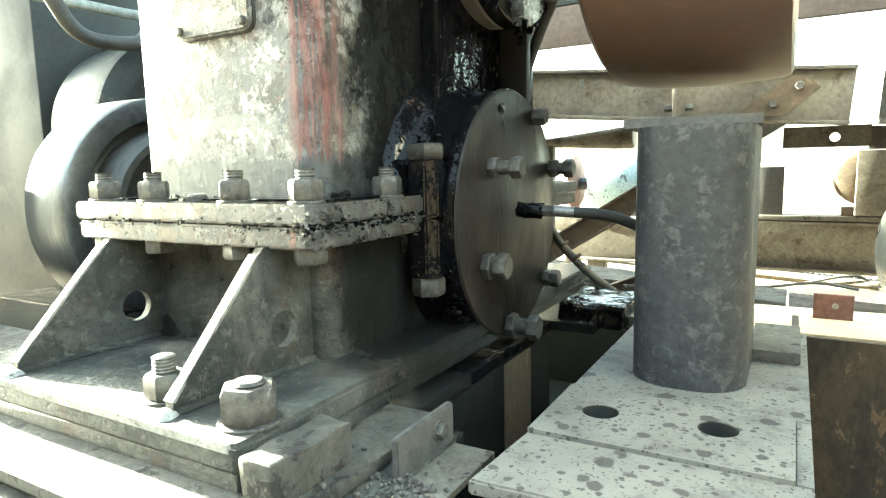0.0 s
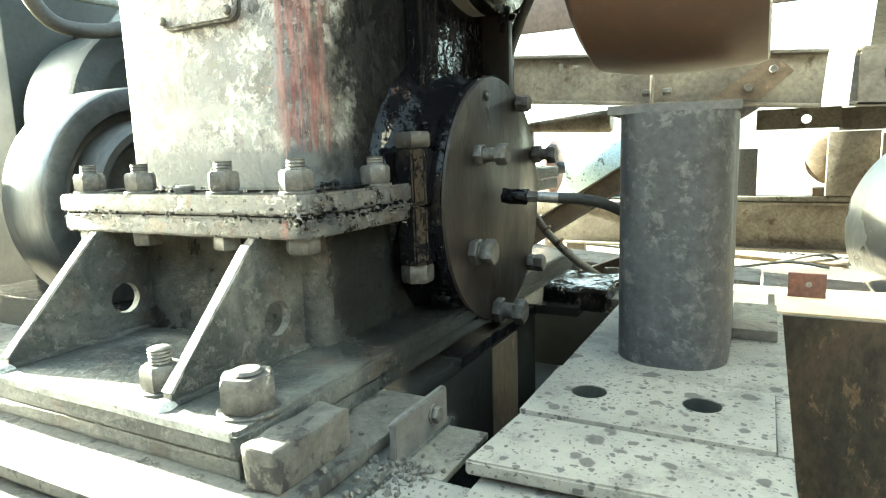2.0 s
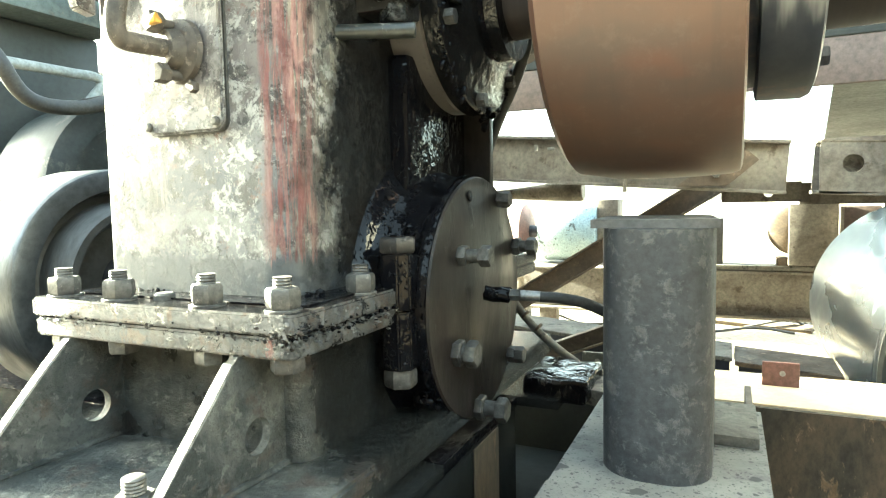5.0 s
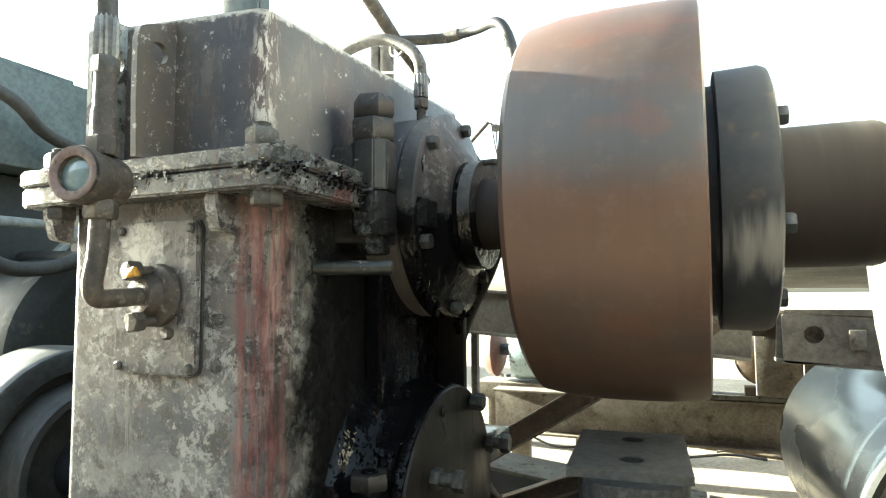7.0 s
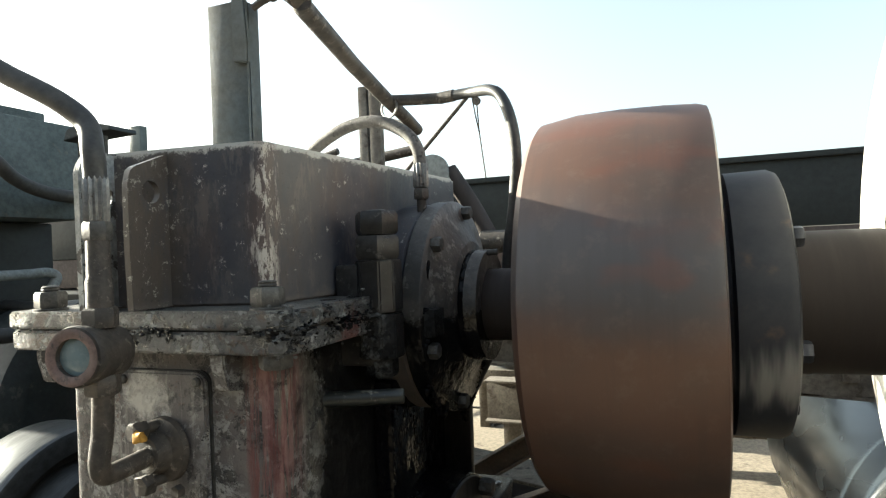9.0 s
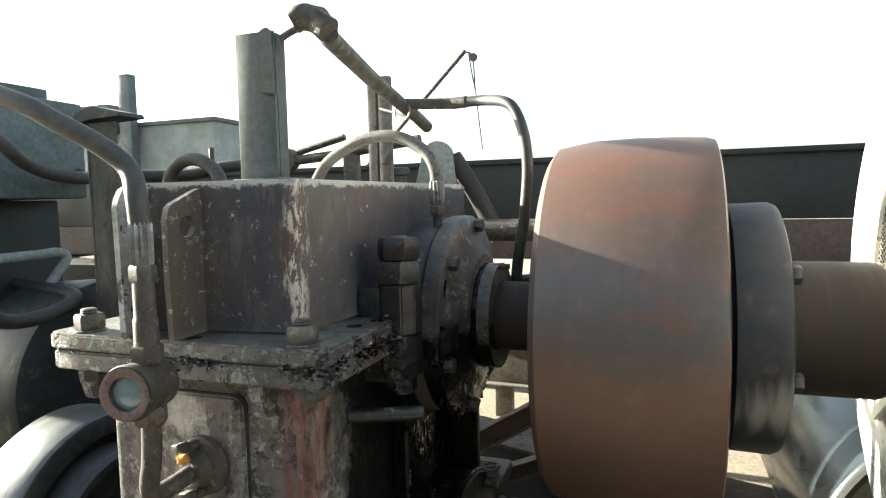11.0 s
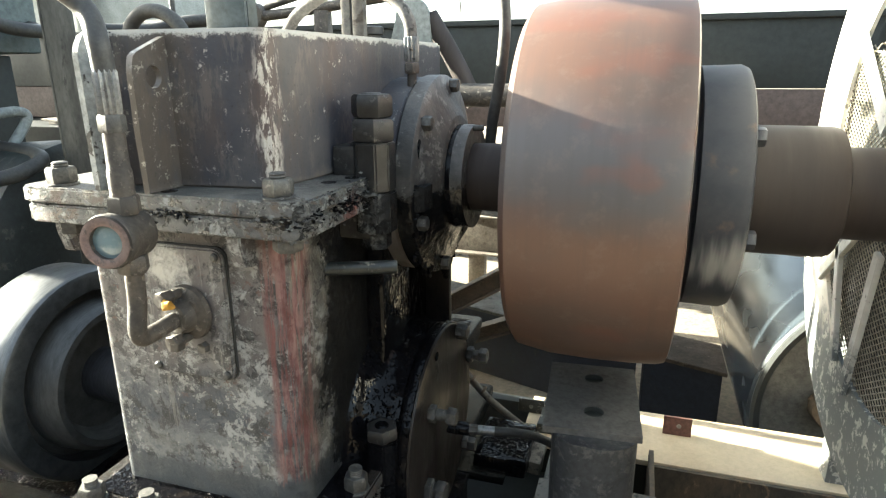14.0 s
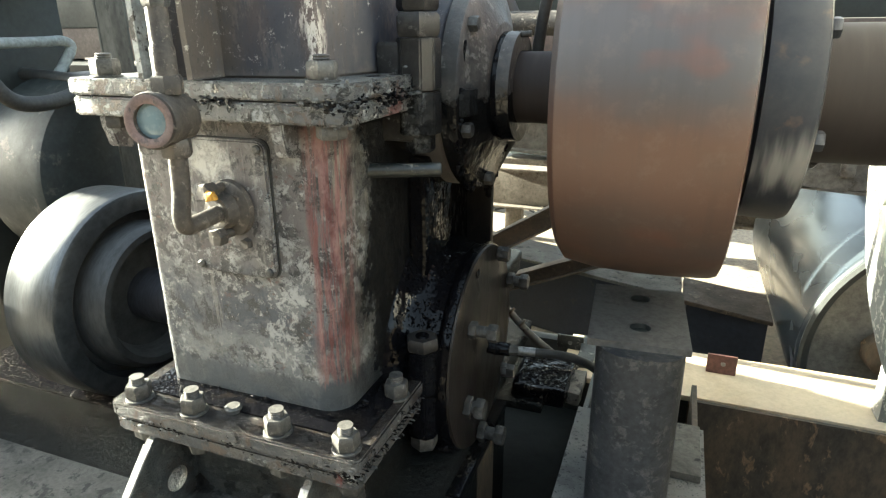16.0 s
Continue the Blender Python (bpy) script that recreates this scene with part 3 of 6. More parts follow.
BRASS = worn("yellow_brass", (0.6, 0.33, 0.05), (0.5, 0.26, 0.05), (0.2, 0.12, 0.05), 0.4, 0.5, 20, 90, 0.7, 0.8, 0.2)
PINK = worn("pinkish_gauge_bezel", (0.2, 0.135, 0.125), (0.15, 0.11, 0.1), (0.09, 0.075, 0.07), 0.45, 0.2, 18, 90, 0.58, 0.66, 0.4)
PULLEYL = worn("worn_grey_pulley", (0.14, 0.15, 0.158), (0.1, 0.108, 0.115), (0.07, 0.07, 0.07), 0.28, 0.7, 3, 60, 0.62, 0.7, 0.08, stretch=(2, 0.4, 0.4), rough2=0.5)
PULLEYW = worn("dull_blue_grey_web", (0.095, 0.098, 0.098), (0.065, 0.068, 0.07), (0.11, 0.09, 0.075), 0.45, 0.3, 4, 60, 0.6, 0.7, 0.1, stretch=(2, 0.4, 0.4))
PALE = worn("pale_grey_machine_paint", (0.3, 0.32, 0.31), (0.24, 0.26, 0.25), (0.14, 0.14, 0.13), 0.55, 0.0, 3, 50, 0.64, 0.72, 0.3)
GREENISH = worn("grey_green_machine_paint", (0.105, 0.13, 0.13), (0.08, 0.102, 0.102), (0.13, 0.12, 0.1), 0.55, 0.0, 3, 50, 0.62, 0.7, 0.3)
POSTG = worn("green_grey_post_paint", (0.055, 0.075, 0.085), (0.085, 0.09, 0.08), (0.05, 0.055, 0.05), 0.5, 0.1, 4, 60, 0.62, 0.7, 0.25)
# Blue-black tone that stands for the shade on the deck's sides.
NAVY = worn("navy_shade_tone", (0.012, 0.017, 0.03), (0.018, 0.022, 0.032), (0.05, 0.045, 0.04), 0.6, 0.0, 3, 40, 0.62, 0.7, 0.3)
POSTT = worn("stained_tan_upright", (0.1, 0.098, 0.082), (0.055, 0.052, 0.044), (0.03, 0.026, 0.022), 0.6, 0.1, 5, 60, 0.58, 0.66, 0.4, stretch=(1, 1, 0.4), spot_scale=18)
SAND = worn("sandy_ground", (0.29, 0.245, 0.18), (0.34, 0.29, 0.22), (0.21, 0.175, 0.13), 0.95, 0.0, 1.2, 30, 0.6, 0.7, 0.8)
GRIT = worn("grey_grit", (0.085, 0.08, 0.07), (0.13, 0.12, 0.105), (0.05, 0.045, 0.04), 0.9, 0.0, 30, 90, 0.6, 0.7, 0.5)
gm, gn, gl, gb = nodes_of("gauge_glass")
gb.inputs["Base Color"].default_value = (0.16, 0.22, 0.24, 1)
gb.inputs["Roughness"].default_value, gb.inputs["Coat Weight"].default_value = 0.12, 1.0
gl.new(mixed(gn, gl, ramp(gn, gl, noise_of(gn, gl, coords(gn, gl), 40, 4), 0.4, 0.6), (0.14, 0.2, 0.22), (0.2, 0.26, 0.27)), gb.inputs["Base Color"])
GLASS = gm


# ---- shapes ----
def box(bm, x0, x1, y0, y1, z0, z1, bev=0.0, seg=2):
    vs = bmesh.ops.create_cube(bm, size=1.0)["verts"]
    for v in vs:
        v.co = ((x0 + x1) / 2 + v.co.x * (x1 - x0), (y0 + y1) / 2 + v.co.y * (y1 - y0), (z0 + z1) / 2 + v.co.z * (z1 - z0))
    if bev:
        es = list({e for v in vs for e in v.link_edges})
        bmesh.ops.bevel(bm, geom=es, offset=bev, segments=seg, affect="EDGES", profile=0.6)
    return bm


def basis(way):
    w = Vector(way).normalized()
    u = w.orthogonal().normalized() if abs(w.z) > 0.9 else Vector((0, 0, 1)).cross(w).normalized()
    return u, w.cross(u), w


def lathe(bm, at, way, profile, seg=48, phase=0.0):
    """Turn a profile of (distance along the axis, radius) round an axis; radius 0 closes it."""
    u, v, w = basis(way)
    at = Vector(at)
    rings = []
    for d, r in profile:
        if r <= 1e-6:
            rings.append([bm.verts.new(at + w * d)])
        else:
            rings.append([bm.verts.new(at + w * d + (u * math.cos(a) + v * math.sin(a)) * r) for a in (phase + 2 * math.pi * i / seg for i in range(seg))])
    for a, b in zip(rings, rings[1:]):
        for i in range(seg):
            j = (i + 1) % seg
            if len(a) == 1 and len(b) > 1:
                bm.faces.new((a[0], b[j], b[i]))
            elif len(b) == 1 and len(a) > 1:
                bm.faces.new((a[i], a[j], b[0]))
            elif len(a) > 1:
                bm.faces.new((a[i], a[j], b[j], b[i]))
    return bm


def rod(bm, p, q, r, seg=16, edge=0.0):
    p, q = Vector(p), Vector(q)
    d = (q - p).length
    e = edge or min(r * 0.15, d * 0.2)
    return lathe(bm, p, q - p, [(0, 0), (0, r - e), (e, r), (d - e, r), (d, r - e), (d, 0)], seg)


def hexnut(bm, at, way, flat, height, phase=0.0):
    """A nut across whose flats it is flat wide, with chamfered corners."""
    r, c = flat / math.sqrt(3), height * 0.16
    return lathe(bm, at, way, [(0, 0), (0, r * 0.9), (c, r), (height - c, r), (height, r * 0.88), (height, 0)], 6, phase)


def thread(bm, at, way, r, length, pitch=0.005):
    prof, d = [(0, 0), (0, r)], 0.0
    while d < length - pitch:
        prof += [(d + pitch * 0.5, r * 0.9), (d + pitch, r)]
        d += pitch
    return lathe(bm, at, way, prof + [(length, r * 0.8), (length, 0)], 20)


def smooth_line(pts, steps=10):
    pts = [Vector(p) for p in pts]
    ext = [2 * pts[0] - pts[1], *pts, 2 * pts[-1] - pts[-2]]
    out = []
    for i in range(1, len(ext) - 2):
        p0, p1, p2, p3 = ext[i - 1:i + 3]
        for k in range(steps):
            t = k / steps
            out.append(0.5 * ((2 * p1) + (p2 - p0) * t + (2 * p0 - 5 * p1 + 4 * p2 - p3) * t * t + (3 * p1 - p0 - 3 * p2 + p3) * t ** 3))
    return out + [pts[-1]]


def tube(bm, pts, r, seg=12, curved=True, steps=10):
    line = smooth_line(pts, steps) if curved else [Vector(p) for p in pts]
    rings, u = [], None
    for i, p in enumerate(line):
        w = (line[min(i + 1, len(line) - 1)] - line[max(i - 1, 0)]).normalized()
        u = basis(w)[0] if u is None else (u - w * u.dot(w)).normalized()
        v = w.cross(u)
        rings.append([bm.verts.new(p + (u * math.cos(a) + v * math.sin(a)) * r) for a in (2 * math.pi * k / seg for k in range(seg))])
    for a, b in zip(rings, rings[1:]):
        for k in range(seg):
            j = (k + 1) % seg
            bm.faces.new((a[k], a[j], b[j], b[k]))
    bm.faces.new(rings[0][::-1])
    bm.faces.new(rings[-1])
    return bm


def slab(bm, outline, axis, a, b, bev=0.0):
    """A flat outline in the two other axes, raised along axis from a to b."""
    i = "xyz".index(axis)

    def at(p, d):
        q = list(p)
        q.insert(i, d)
        return q
    lo = [bm.verts.new(at(p, a)) for p in outline]
    hi = [bm.verts.new(at(p, b)) for p in outline]
    fs = [bm.faces.new(lo[::-1]), bm.faces.new(hi)]
    for k in range(len(lo)):
        j = (k + 1) % len(lo)
        fs.append(bm.faces.new((lo[k], lo[j], hi[j], hi[k])))
    bmesh.ops.recalc_face_normals(bm, faces=fs)
    if bev:
        bmesh.ops.bevel(bm, geom=list({e for f in fs for e in f.edges}), offset=bev, segments=2, affect="EDGES")
    return bm


def rounded(x0, x1, y0, y1, r, n=5):
    rs = r if isinstance(r, (tuple, list)) else (r,) * 4
    out = []
    for (cx, cy, a0, rr) in ((x1, y1, 0, rs[0]), (x0, y1, 90, rs[1]), (x0, y0, 180, rs[2]), (x1, y0, 270, rs[3])):
        ox, oy = cx - math.copysign(rr, cx - (x0 + x1) / 2), cy - math.copysign(rr, cy - (y0 + y1) / 2)
        if rr <= 0:
            out.append((cx, cy))
            continue
        out += [(ox + rr * math.cos(radians(a0 + 90 * k / n)), oy + rr * math.sin(radians(a0 + 90 * k / n))) for k in range(n + 1)]
    return out


def annulus(bm, outer, hole, axis, a, b):
    """A plate with one hole: outer and hole are outlines of the same count."""
    i = "xyz".index(axis)

    def at(p, d):
        q = list(p)
        q.insert(i, d)
        return bm.verts.new(q)
    o0, o1, h0, h1 = [at(p, a) for p in outer], [at(p, b) for p in outer], [at(p, a) for p in hole], [at(p, b) for p in hole]
    fs, n = [], len(outer)
    for k in range(n):
        j = (k + 1) % n
        for q in ((o0[k], o0[j], o1[j], o1[k]), (h0[j], h0[k], h1[k], h1[j]), (o0[j], o0[k], h0[k], h0[j]), (o1[k], o1[j], h1[j], h1[k])):
            fs.append(bm.faces.new(q))
    bmesh.ops.recalc_face_normals(bm, faces=fs)
    return bm


def rough_up(bm, amount, scale, cuts=0, seed=0):
    """Uneven casting or mud: push the points about by noise."""
    if cuts:
        bmesh.ops.subdivide_edges(bm, edges=bm.edges[:], cuts=cuts, use_grid_fill=True)
    off = Vector((seed * 3.7, seed * 1.9, seed * 5.3))
    for v in bm.verts:
        v.co += noise.noise_vector(v.co * scale + off) * amount
    return bm


# ---- things and parts ----
roots = {}


def finish(name, bm, material, sharp=40):
    me = bpy.data.meshes.new(name)
    bmesh.ops.recalc_face_normals(bm, faces=bm.faces[:])
    bm.to_mesh(me)
    bm.free()
    me.materials.append(material)
    me.polygons.foreach_set("use_smooth", [True] * len(me.polygons))
    me.set_sharp_from_angle(angle=radians(sharp))
    return me


def thing(name, at, label, category, group="", kind=""):
    ob = new(name)
    ob.location = at
    ob.empty_display_size = 0.05
    roots[ob] = Vector(at)
    return tagged(ob, label, category, group, kind)


def part(name, bm, material, parent, label="", sharp=40):
    """One mesh under a thing or a part; the bmesh is in world metres."""
    base = roots[parent]
    bmesh.ops.translate(bm, verts=bm.verts[:], vec=-base)
    ob = new(name, finish(name, bm, material, sharp))
    ob.parent = parent
    roots[ob] = base
    return tagged(ob, label)


def solo(name, bm, material, at, label, category, group="", kind="", sharp=40):
    """A thing, or a piece of the setting, of one mesh."""
    bmesh.ops.translate(bm, verts=bm.verts[:], vec=-Vector(at))
    ob = new(name, finish(name, bm, material, sharp))
    ob.location = at
    roots[ob] = Vector(at)
    return tagged(ob, label, category, group, kind)


def M():
    return bmesh.new()


def bolted(parent, at, way, flat=0.046, height=0.03, stud=0.03, name="bolt", material=NUT, washer=True, phase=0.0, label=""):
    """A stud with its nut and washer, as a part with two pieces."""
    w = Vector(way).normalized()
    at = Vector(at)
    s = part(name, thread(M(), at + w * 0.002, w, flat * 0.32, height + stud), material, parent, label)
    part("nut", hexnut(M(), at + w * 0.004, w, flat, height, phase), material, s)
    if washer:
        part("washer", rod(M(), at - w * 0.001, at + w * 0.004, flat * 0.62, 24), material, s)
    return s

# ---- ground and skid ----
bm = M()
bmesh.ops.create_grid(bm, x_segments=90, y_segments=90, size=1.0)
for v in bm.verts:
    d = v.co.xy.length
    k = 12 * d + 900 * d ** 6
    v.co.x, v.co.y = v.co.x * k / max(d, 1e-6) * 1.0 if d else 0, v.co.y * k / max(d, 1e-6) if d else 0
    v.co.z = 0.03 * noise.noise(v.co * 0.8) if k < 40 else 0
solo("ground", bm, SAND, (0, 0, 0), "pale dry sandy ground of the yard", "ground", kind="structure")

AX_Y, AX_YU, AX_LO, AX_HI = 1.317, 1.387, 0.972, 1.641  # the two shafts

def holed(bm_, cx, cy, r, x0, x1, y0, y1, axis, lo, hi):
    """A rectangular plate with one round hole."""
    angs = sorted([2 * math.pi * k / 28 for k in range(28)] + [math.atan2(v - cy, u - cx) % (2 * math.pi) for u in (x0, x1) for v in (y0, y1)])
    rim, edge = [], []
    for q in angs:
        c, s_ = math.cos(q), math.sin(q)
        t = min((x1 - cx if c > 0 else cx - x0) / max(abs(c), 1e-6), (y1 - cy if s_ > 0 else cy - y0) / max(abs(s_), 1e-6))
        rim.append((cx + r * c, cy + r * s_))
        edge.append((cx + c * t, cy + s_ * t))
    return annulus(bm_, edge, rim, axis, lo, hi)


skid = thing("skid_frame", (0, 1.2, 0), "dusty welded steel skid frame under the machine", "frame")
DECK = 0.71
bm = M()
slab(bm, [(-0.262, 0.640), (0.097, 0.662), (0.097, 0.80), (-0.25, 0.80)], "z", DECK - 0.02, DECK, 0.003)
rough_up(bm, 0.002, 30, 2, 2)
part("deck_plate", bm, DECKM, skid, "dusty deck plate with oil spots")
bm = M()
holed(bm, -0.175, 0.905, 0.027, -0.25, -0.095, 0.802, 1.0, "z", DECK - 0.02, DECK + 0.004)
holed(bm, -0.015, 0.915, 0.027, -0.095, 0.078, 0.802, 1.0, "z", DECK - 0.02, DECK + 0.004)
part("pad_plate", bm, DECKM, skid, "dusty pad plate with two round holes")
# A dark cup added in each hole paints the shade inside it.
for cx, cy in ((-0.175, 0.905), (-0.015, 0.915)):
    part("hole_liner", lathe(M(), (cx, cy, 0), (0, 0, 1), [(0.62, 0.0), (0.62, 0.03), (0.7125, 0.0272), (0.7125, 0.0262), (0.625, 0.026), (0.625, 0.0)], 32), DARK, skid, "dark cup added to paint the shade in a bolt hole")
part("deck_plate", box(M(), -0.25, 0.097, 1.002, 1.52, DECK - 0.02, DECK, 0.002), DECKM, skid)
part("deck_plate", box(M(), 0.079, 0.097, 0.802, 1.0, DECK - 0.02, DECK, 0.001), DECKM, skid)
part("pad_plate", box(M(), 0.0, 0.085, 1.28, 1.5, DECK, DECK + 0.022, 0.003), DUST, skid)
bm = box(M(), -0.25, 0.097, 0.1, 0.675, 0.655, 0.682, 0.003)
part("floor_plate", rough_up(bm, 0.002, 12, 3, 5), DECKM, skid, "oil-spotted floor plate in front of the deck")
part("floor_plate", box(M(), -0.358, -0.252, 0.417, 0.64, 0.65, 0.675, 0.003), DECKM, skid)
part("deck_web", box(M(), -0.24, -0.225, 0.1, 1.8, 0.1, 0.652, 0.002), FOOT, skid)
part("deck_web", box(M(), -0.24, -0.225, 0.68, 1.8, 0.654, DECK - 0.021, 0.001), FOOT, skid)
part("deck_web", box(M(), 0.07, 0.085, 0.1, 1.8, 0.1, 0.652, 0.002), BROWN, skid)
part("deck_web", box(M(), 0.07, 0.085, 0.68, 1.8, 0.654, DECK - 0.021, 0.001), BROWN, skid)
part("cross_beam_top", box(M(), -0.36, 2.6, 1.80, 2.12, 0.625, 0.645, 0.003), CREAM, skid, "cream painted cross beam flange")
part("cross_beam_web", box(M(), 0.0875, 2.6, 1.78, 1.795, 0.08, 0.64, 0.002), BROWN, skid, "rust brown cross beam web")
part("bracket_plate", box(M(), 0.12, 0.215, 1.985, 1.995, 0.645, 0.715, 0.002), REDP, skid, "small rusty plate standing on the flange")
part("bracket_plate", box(M(), -0.40, -0.303, 1.985, 1.995, 0.6465, 0.70, 0.002), FOOT, skid, "dark oily plate standing on the flange")
part("plate_hole", lathe(M(), (-0.352, 1.9845, 0.672), (0, -1, 0), [(0, 0), (0, 0.008), (0.001, 0.008), (0.001, 0)], 20), EDGE, skid, "pale disc at the hole in the dark plate")
part("plate_hole", lathe(M(), (0.172, 1.9845, 0.683), (0, -1, 0), [(0, 0), (0, 0.008), (0.001, 0.008), (0.001, 0)], 20), EDGE, skid, "pale disc at the hole in the small plate")
part("base_plate", box(M(), -2.3, -0.36, 0.42, 0.82, 0.655, 0.68, 0.003), FOOTP, skid, "oily base plate")
part("base_plate", box(M(), -2.3, -0.47, 0.822, 1.06, 0.655, 0.68, 0.003), FOOTP, skid)
part("base_plate", rough_up(box(M(), -2.3, -0.47, 1.062, 1.52, 0.655, 0.68, 0.003), 0.004, 20, 4, 6), OIL, skid, "plate under the bearing, wet with black oil")
part("rust_run", box(M(), -0.471, -0.467, 1.215, 1.365, 0.33, 0.652, 0.001), BROWN, skid, "rust-brown strip on the oily bed side")
part("base_plate", box(M(), -2.3, -0.935, 1.522, 2.6, 0.655, 0.68, 0.003), FOOTP, skid)
part("base_plate", box(M(), -0.932, -0.362, 1.522, 1.80, 0.655, 0.68, 0.003), FOOTP, skid)
part("bed_side", box(M(), -0.487, -0.472, 0.83, 1.51, 0.31, 0.653, 0.003), FOOTP, skid, "dark oily side of the bed")
part("base_plate", box(M(), -2.3, -0.40, 0.40, 0.82, 0.682, 0.70, 0.004), BASEM, skid)
part("base_plate", box(M(), -2.3, -0.252, 0.1, 0.415, 0.64, 0.668, 0.003), BASEM, skid)
part("side_beam_web", box(M(), -2.3, -0.252, 0.12, 0.135, 0.1, 0.64, 0.002), BROWN, skid)
part("skid_runner", box(M(), -2.4, 2.6, 0.05, 0.1, 0.0, 0.62, 0.004), BROWN, skid)
part("skid_runner", box(M(), 0.09, 2.6, 2.13, 2.18, 0.0, 0.6, 0.004), BROWN, skid)
# Runner half and pit sheet are near-black: pit shade in the colour, besides oil.
part("skid_runner", box(M(), -2.4, 0.088, 2.13, 2.18, 0.0, 0.6, 0.004), DARK, skid, "near-black runner toned for the oily, shaded pit")
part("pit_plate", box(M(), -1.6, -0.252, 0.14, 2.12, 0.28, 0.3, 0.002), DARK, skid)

# Unseen wall added behind the camera: cuts sky light on the front faces.
bm = box(M(), -9.0, 9.0, -3.4, -3.2, 0.0, 3.2, 0.01)
solo("wall_yard", bm, BROWN, (0, -3.3, 0), "unseen dark wall added behind the camera to cut light", "wall", kind="structure")
# Unseen wall added on the right for the same purpose.
bm = box(M(), 6.0, 6.2, -3.19, 9.0, 0.0, 2.6, 0.01)
solo("wall_side", bm, BROWN, (6.1, 3, 0), "unseen dark wall added on the right to cut light", "wall", kind="structure")

# ---- gearbox ----
gear = thing("gearbox", (-0.84, 1.3, 0.70), "tall oil-stained cast gearbox with peeling grey paint and red drips", "gearbox")
X0, X1, Y0, Y1 = -1.072, -0.63, 0.822, 1.84
bm = M()
slab(bm, rounded(X0, X1, Y0, Y1, (0.05, 0.02, 0.02, 0.055), 6), "z", 1.026, 1.63)
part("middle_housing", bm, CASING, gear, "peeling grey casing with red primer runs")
bm = M()
slab(bm, rounded(-1.135, -0.535, 0.70, 1.95, 0.02, 4), "z", 0.998, 1.03, 0.004)
part("lower_flange", bm, FLANGELOW, gear, "thick flange with flaking paint and grime")
bm = M()
slab(bm, rounded(-1.13, -0.54, 0.703, 1.95, 0.02, 4), "z", 0.962, 0.995, 0.004)
part("lower_flange", bm, FLANGELOW, gear)
bm = M()
slab(bm, rounded(-1.165, -0.555, 0.765, 1.9, 0.03, 5), "z", 1.66, 1.69, 0.004)
part("upper_flange", bm, FLANGE, gear)
bm = M()
slab(bm, rounded(-1.16, -0.56, 0.767, 1.9, 0.03, 5), "z", 1.622, 1.657, 0.004)
part("upper_flange", bm, FLANGE, gear)
bm = M()
slab(bm, [(-1.01, 0.845), (-0.99, 0.825), (-0.685, 0.862), (-0.672, 0.868), (-0.663, 0.88), (-0.585, 1.60), (-0.59, 1.62), (-0.61, 1.63), (-1.09, 1.63), (-1.09, 1.2)], "z", 1.688, 1.968, 0.006)
part("upper_cover", bm, COVER, gear, "smooth dark cover box of the gearbox")
# lower housing and its foot
bm = M()
slab(bm, rounded(-1.06, -0.60, 0.80, 1.86, 0.03, 4), "z", 0.758, 0.965)
part("lower_housing", bm, FOOTP, gear, "oily dark lower casting")
bm = M()
slab(bm, rounded(-1.2, -0.49, 0.495, 1.95, 0.012, 3), "z", 0.725, 0.762, 0.006)
part("foot_plate", bm, FOOTP, gear, "thick dusty mounting foot")
part("worn_edge", rough_up(box(M(), -1.19, -0.5, 0.4935, 0.499, 0.752, 0.7635), 0.002, 45, 5, 6), EDGE, gear, "pale chipped edge of the foot")
part("shim_plate", box(M(), -1.2, -0.495, 0.50, 1.95, 0.70, 0.724, 0.003), FOOTP, gear)
def pierced(corners, cx, cy, r, axis, lo, hi, n=36):
    """A convex plate outline with one round hole."""
    edge, rim = [], []
    angs = sorted([2 * math.pi * k / n for k in range(n)] + [math.atan2(q[1] - cy, q[0] - cx) % (2 * math.pi) for q in corners])
    for a_ in angs:
        d = Vector((math.cos(a_), math.sin(a_)))
        best = 9.0
        for p, q in zip(corners, corners[1:] + corners[:1]):
            e = Vector(q) - Vector(p)
            den = d.x * e.y - d.y * e.x
            if abs(den) > 1e-9:
                w = Vector(p) - Vector((cx, cy))
                t, k_ = (w.x * e.y - w.y * e.x) / den, (w.x * d.y - w.y * d.x) / den
                if t > 0 and -1e-6 <= k_ <= 1 + 1e-6:
                    best = min(best, t)
        edge.append((cx + d.x * best, cy + d.y * best))
        rim.append((cx + d.x * r, cy + d.y * r))
    return annulus(M(), edge, rim, axis, lo, hi)


for x, hy, hz in ((-0.645, 0.735, 0.829), (-1.03, 0.742, 0.83)):
    part("gusset", pierced([(0.526, 0.762), (0.80, 0.762), (0.80, 0.963), (0.70, 0.963), (0.687, 0.952), (0.526, 0.778)], hy, hz, 0.029, "x", x - 0.008, x + 0.008), FOOTP, gear, "sloping gusset with a round hole and a pale worn edge")
    part("worn_edge", rough_up(slab(M(), [(0.524, 0.780), (0.528, 0.7775), (0.690, 0.9525), (0.686, 0.9555)], "x", x - 0.0085, x + 0.0085), 0.0018, 60, 5, 2), EDGE, gear, "pale bare edge of the gusset")
    part("weld_bead", rough_up(tube(M(), [(x + 0.012, 0.53, 0.764), (x + 0.012, 0.66, 0.764), (x + 0.012, 0.795, 0.764)], 0.006, 8), 0.002, 50, 0, 3), FOOTP, gear)
part("weld_lump", rough_up(lathe(M(), (-0.645, 0.516, 0.76), (0, 0, 1), [(0, 0), (0, 0.02), (0.008, 0.014), (0.014, 0)], 20), 0.004, 40, 0, 5), EDGE, gear, "pale weld lump at the foot of the gusset")
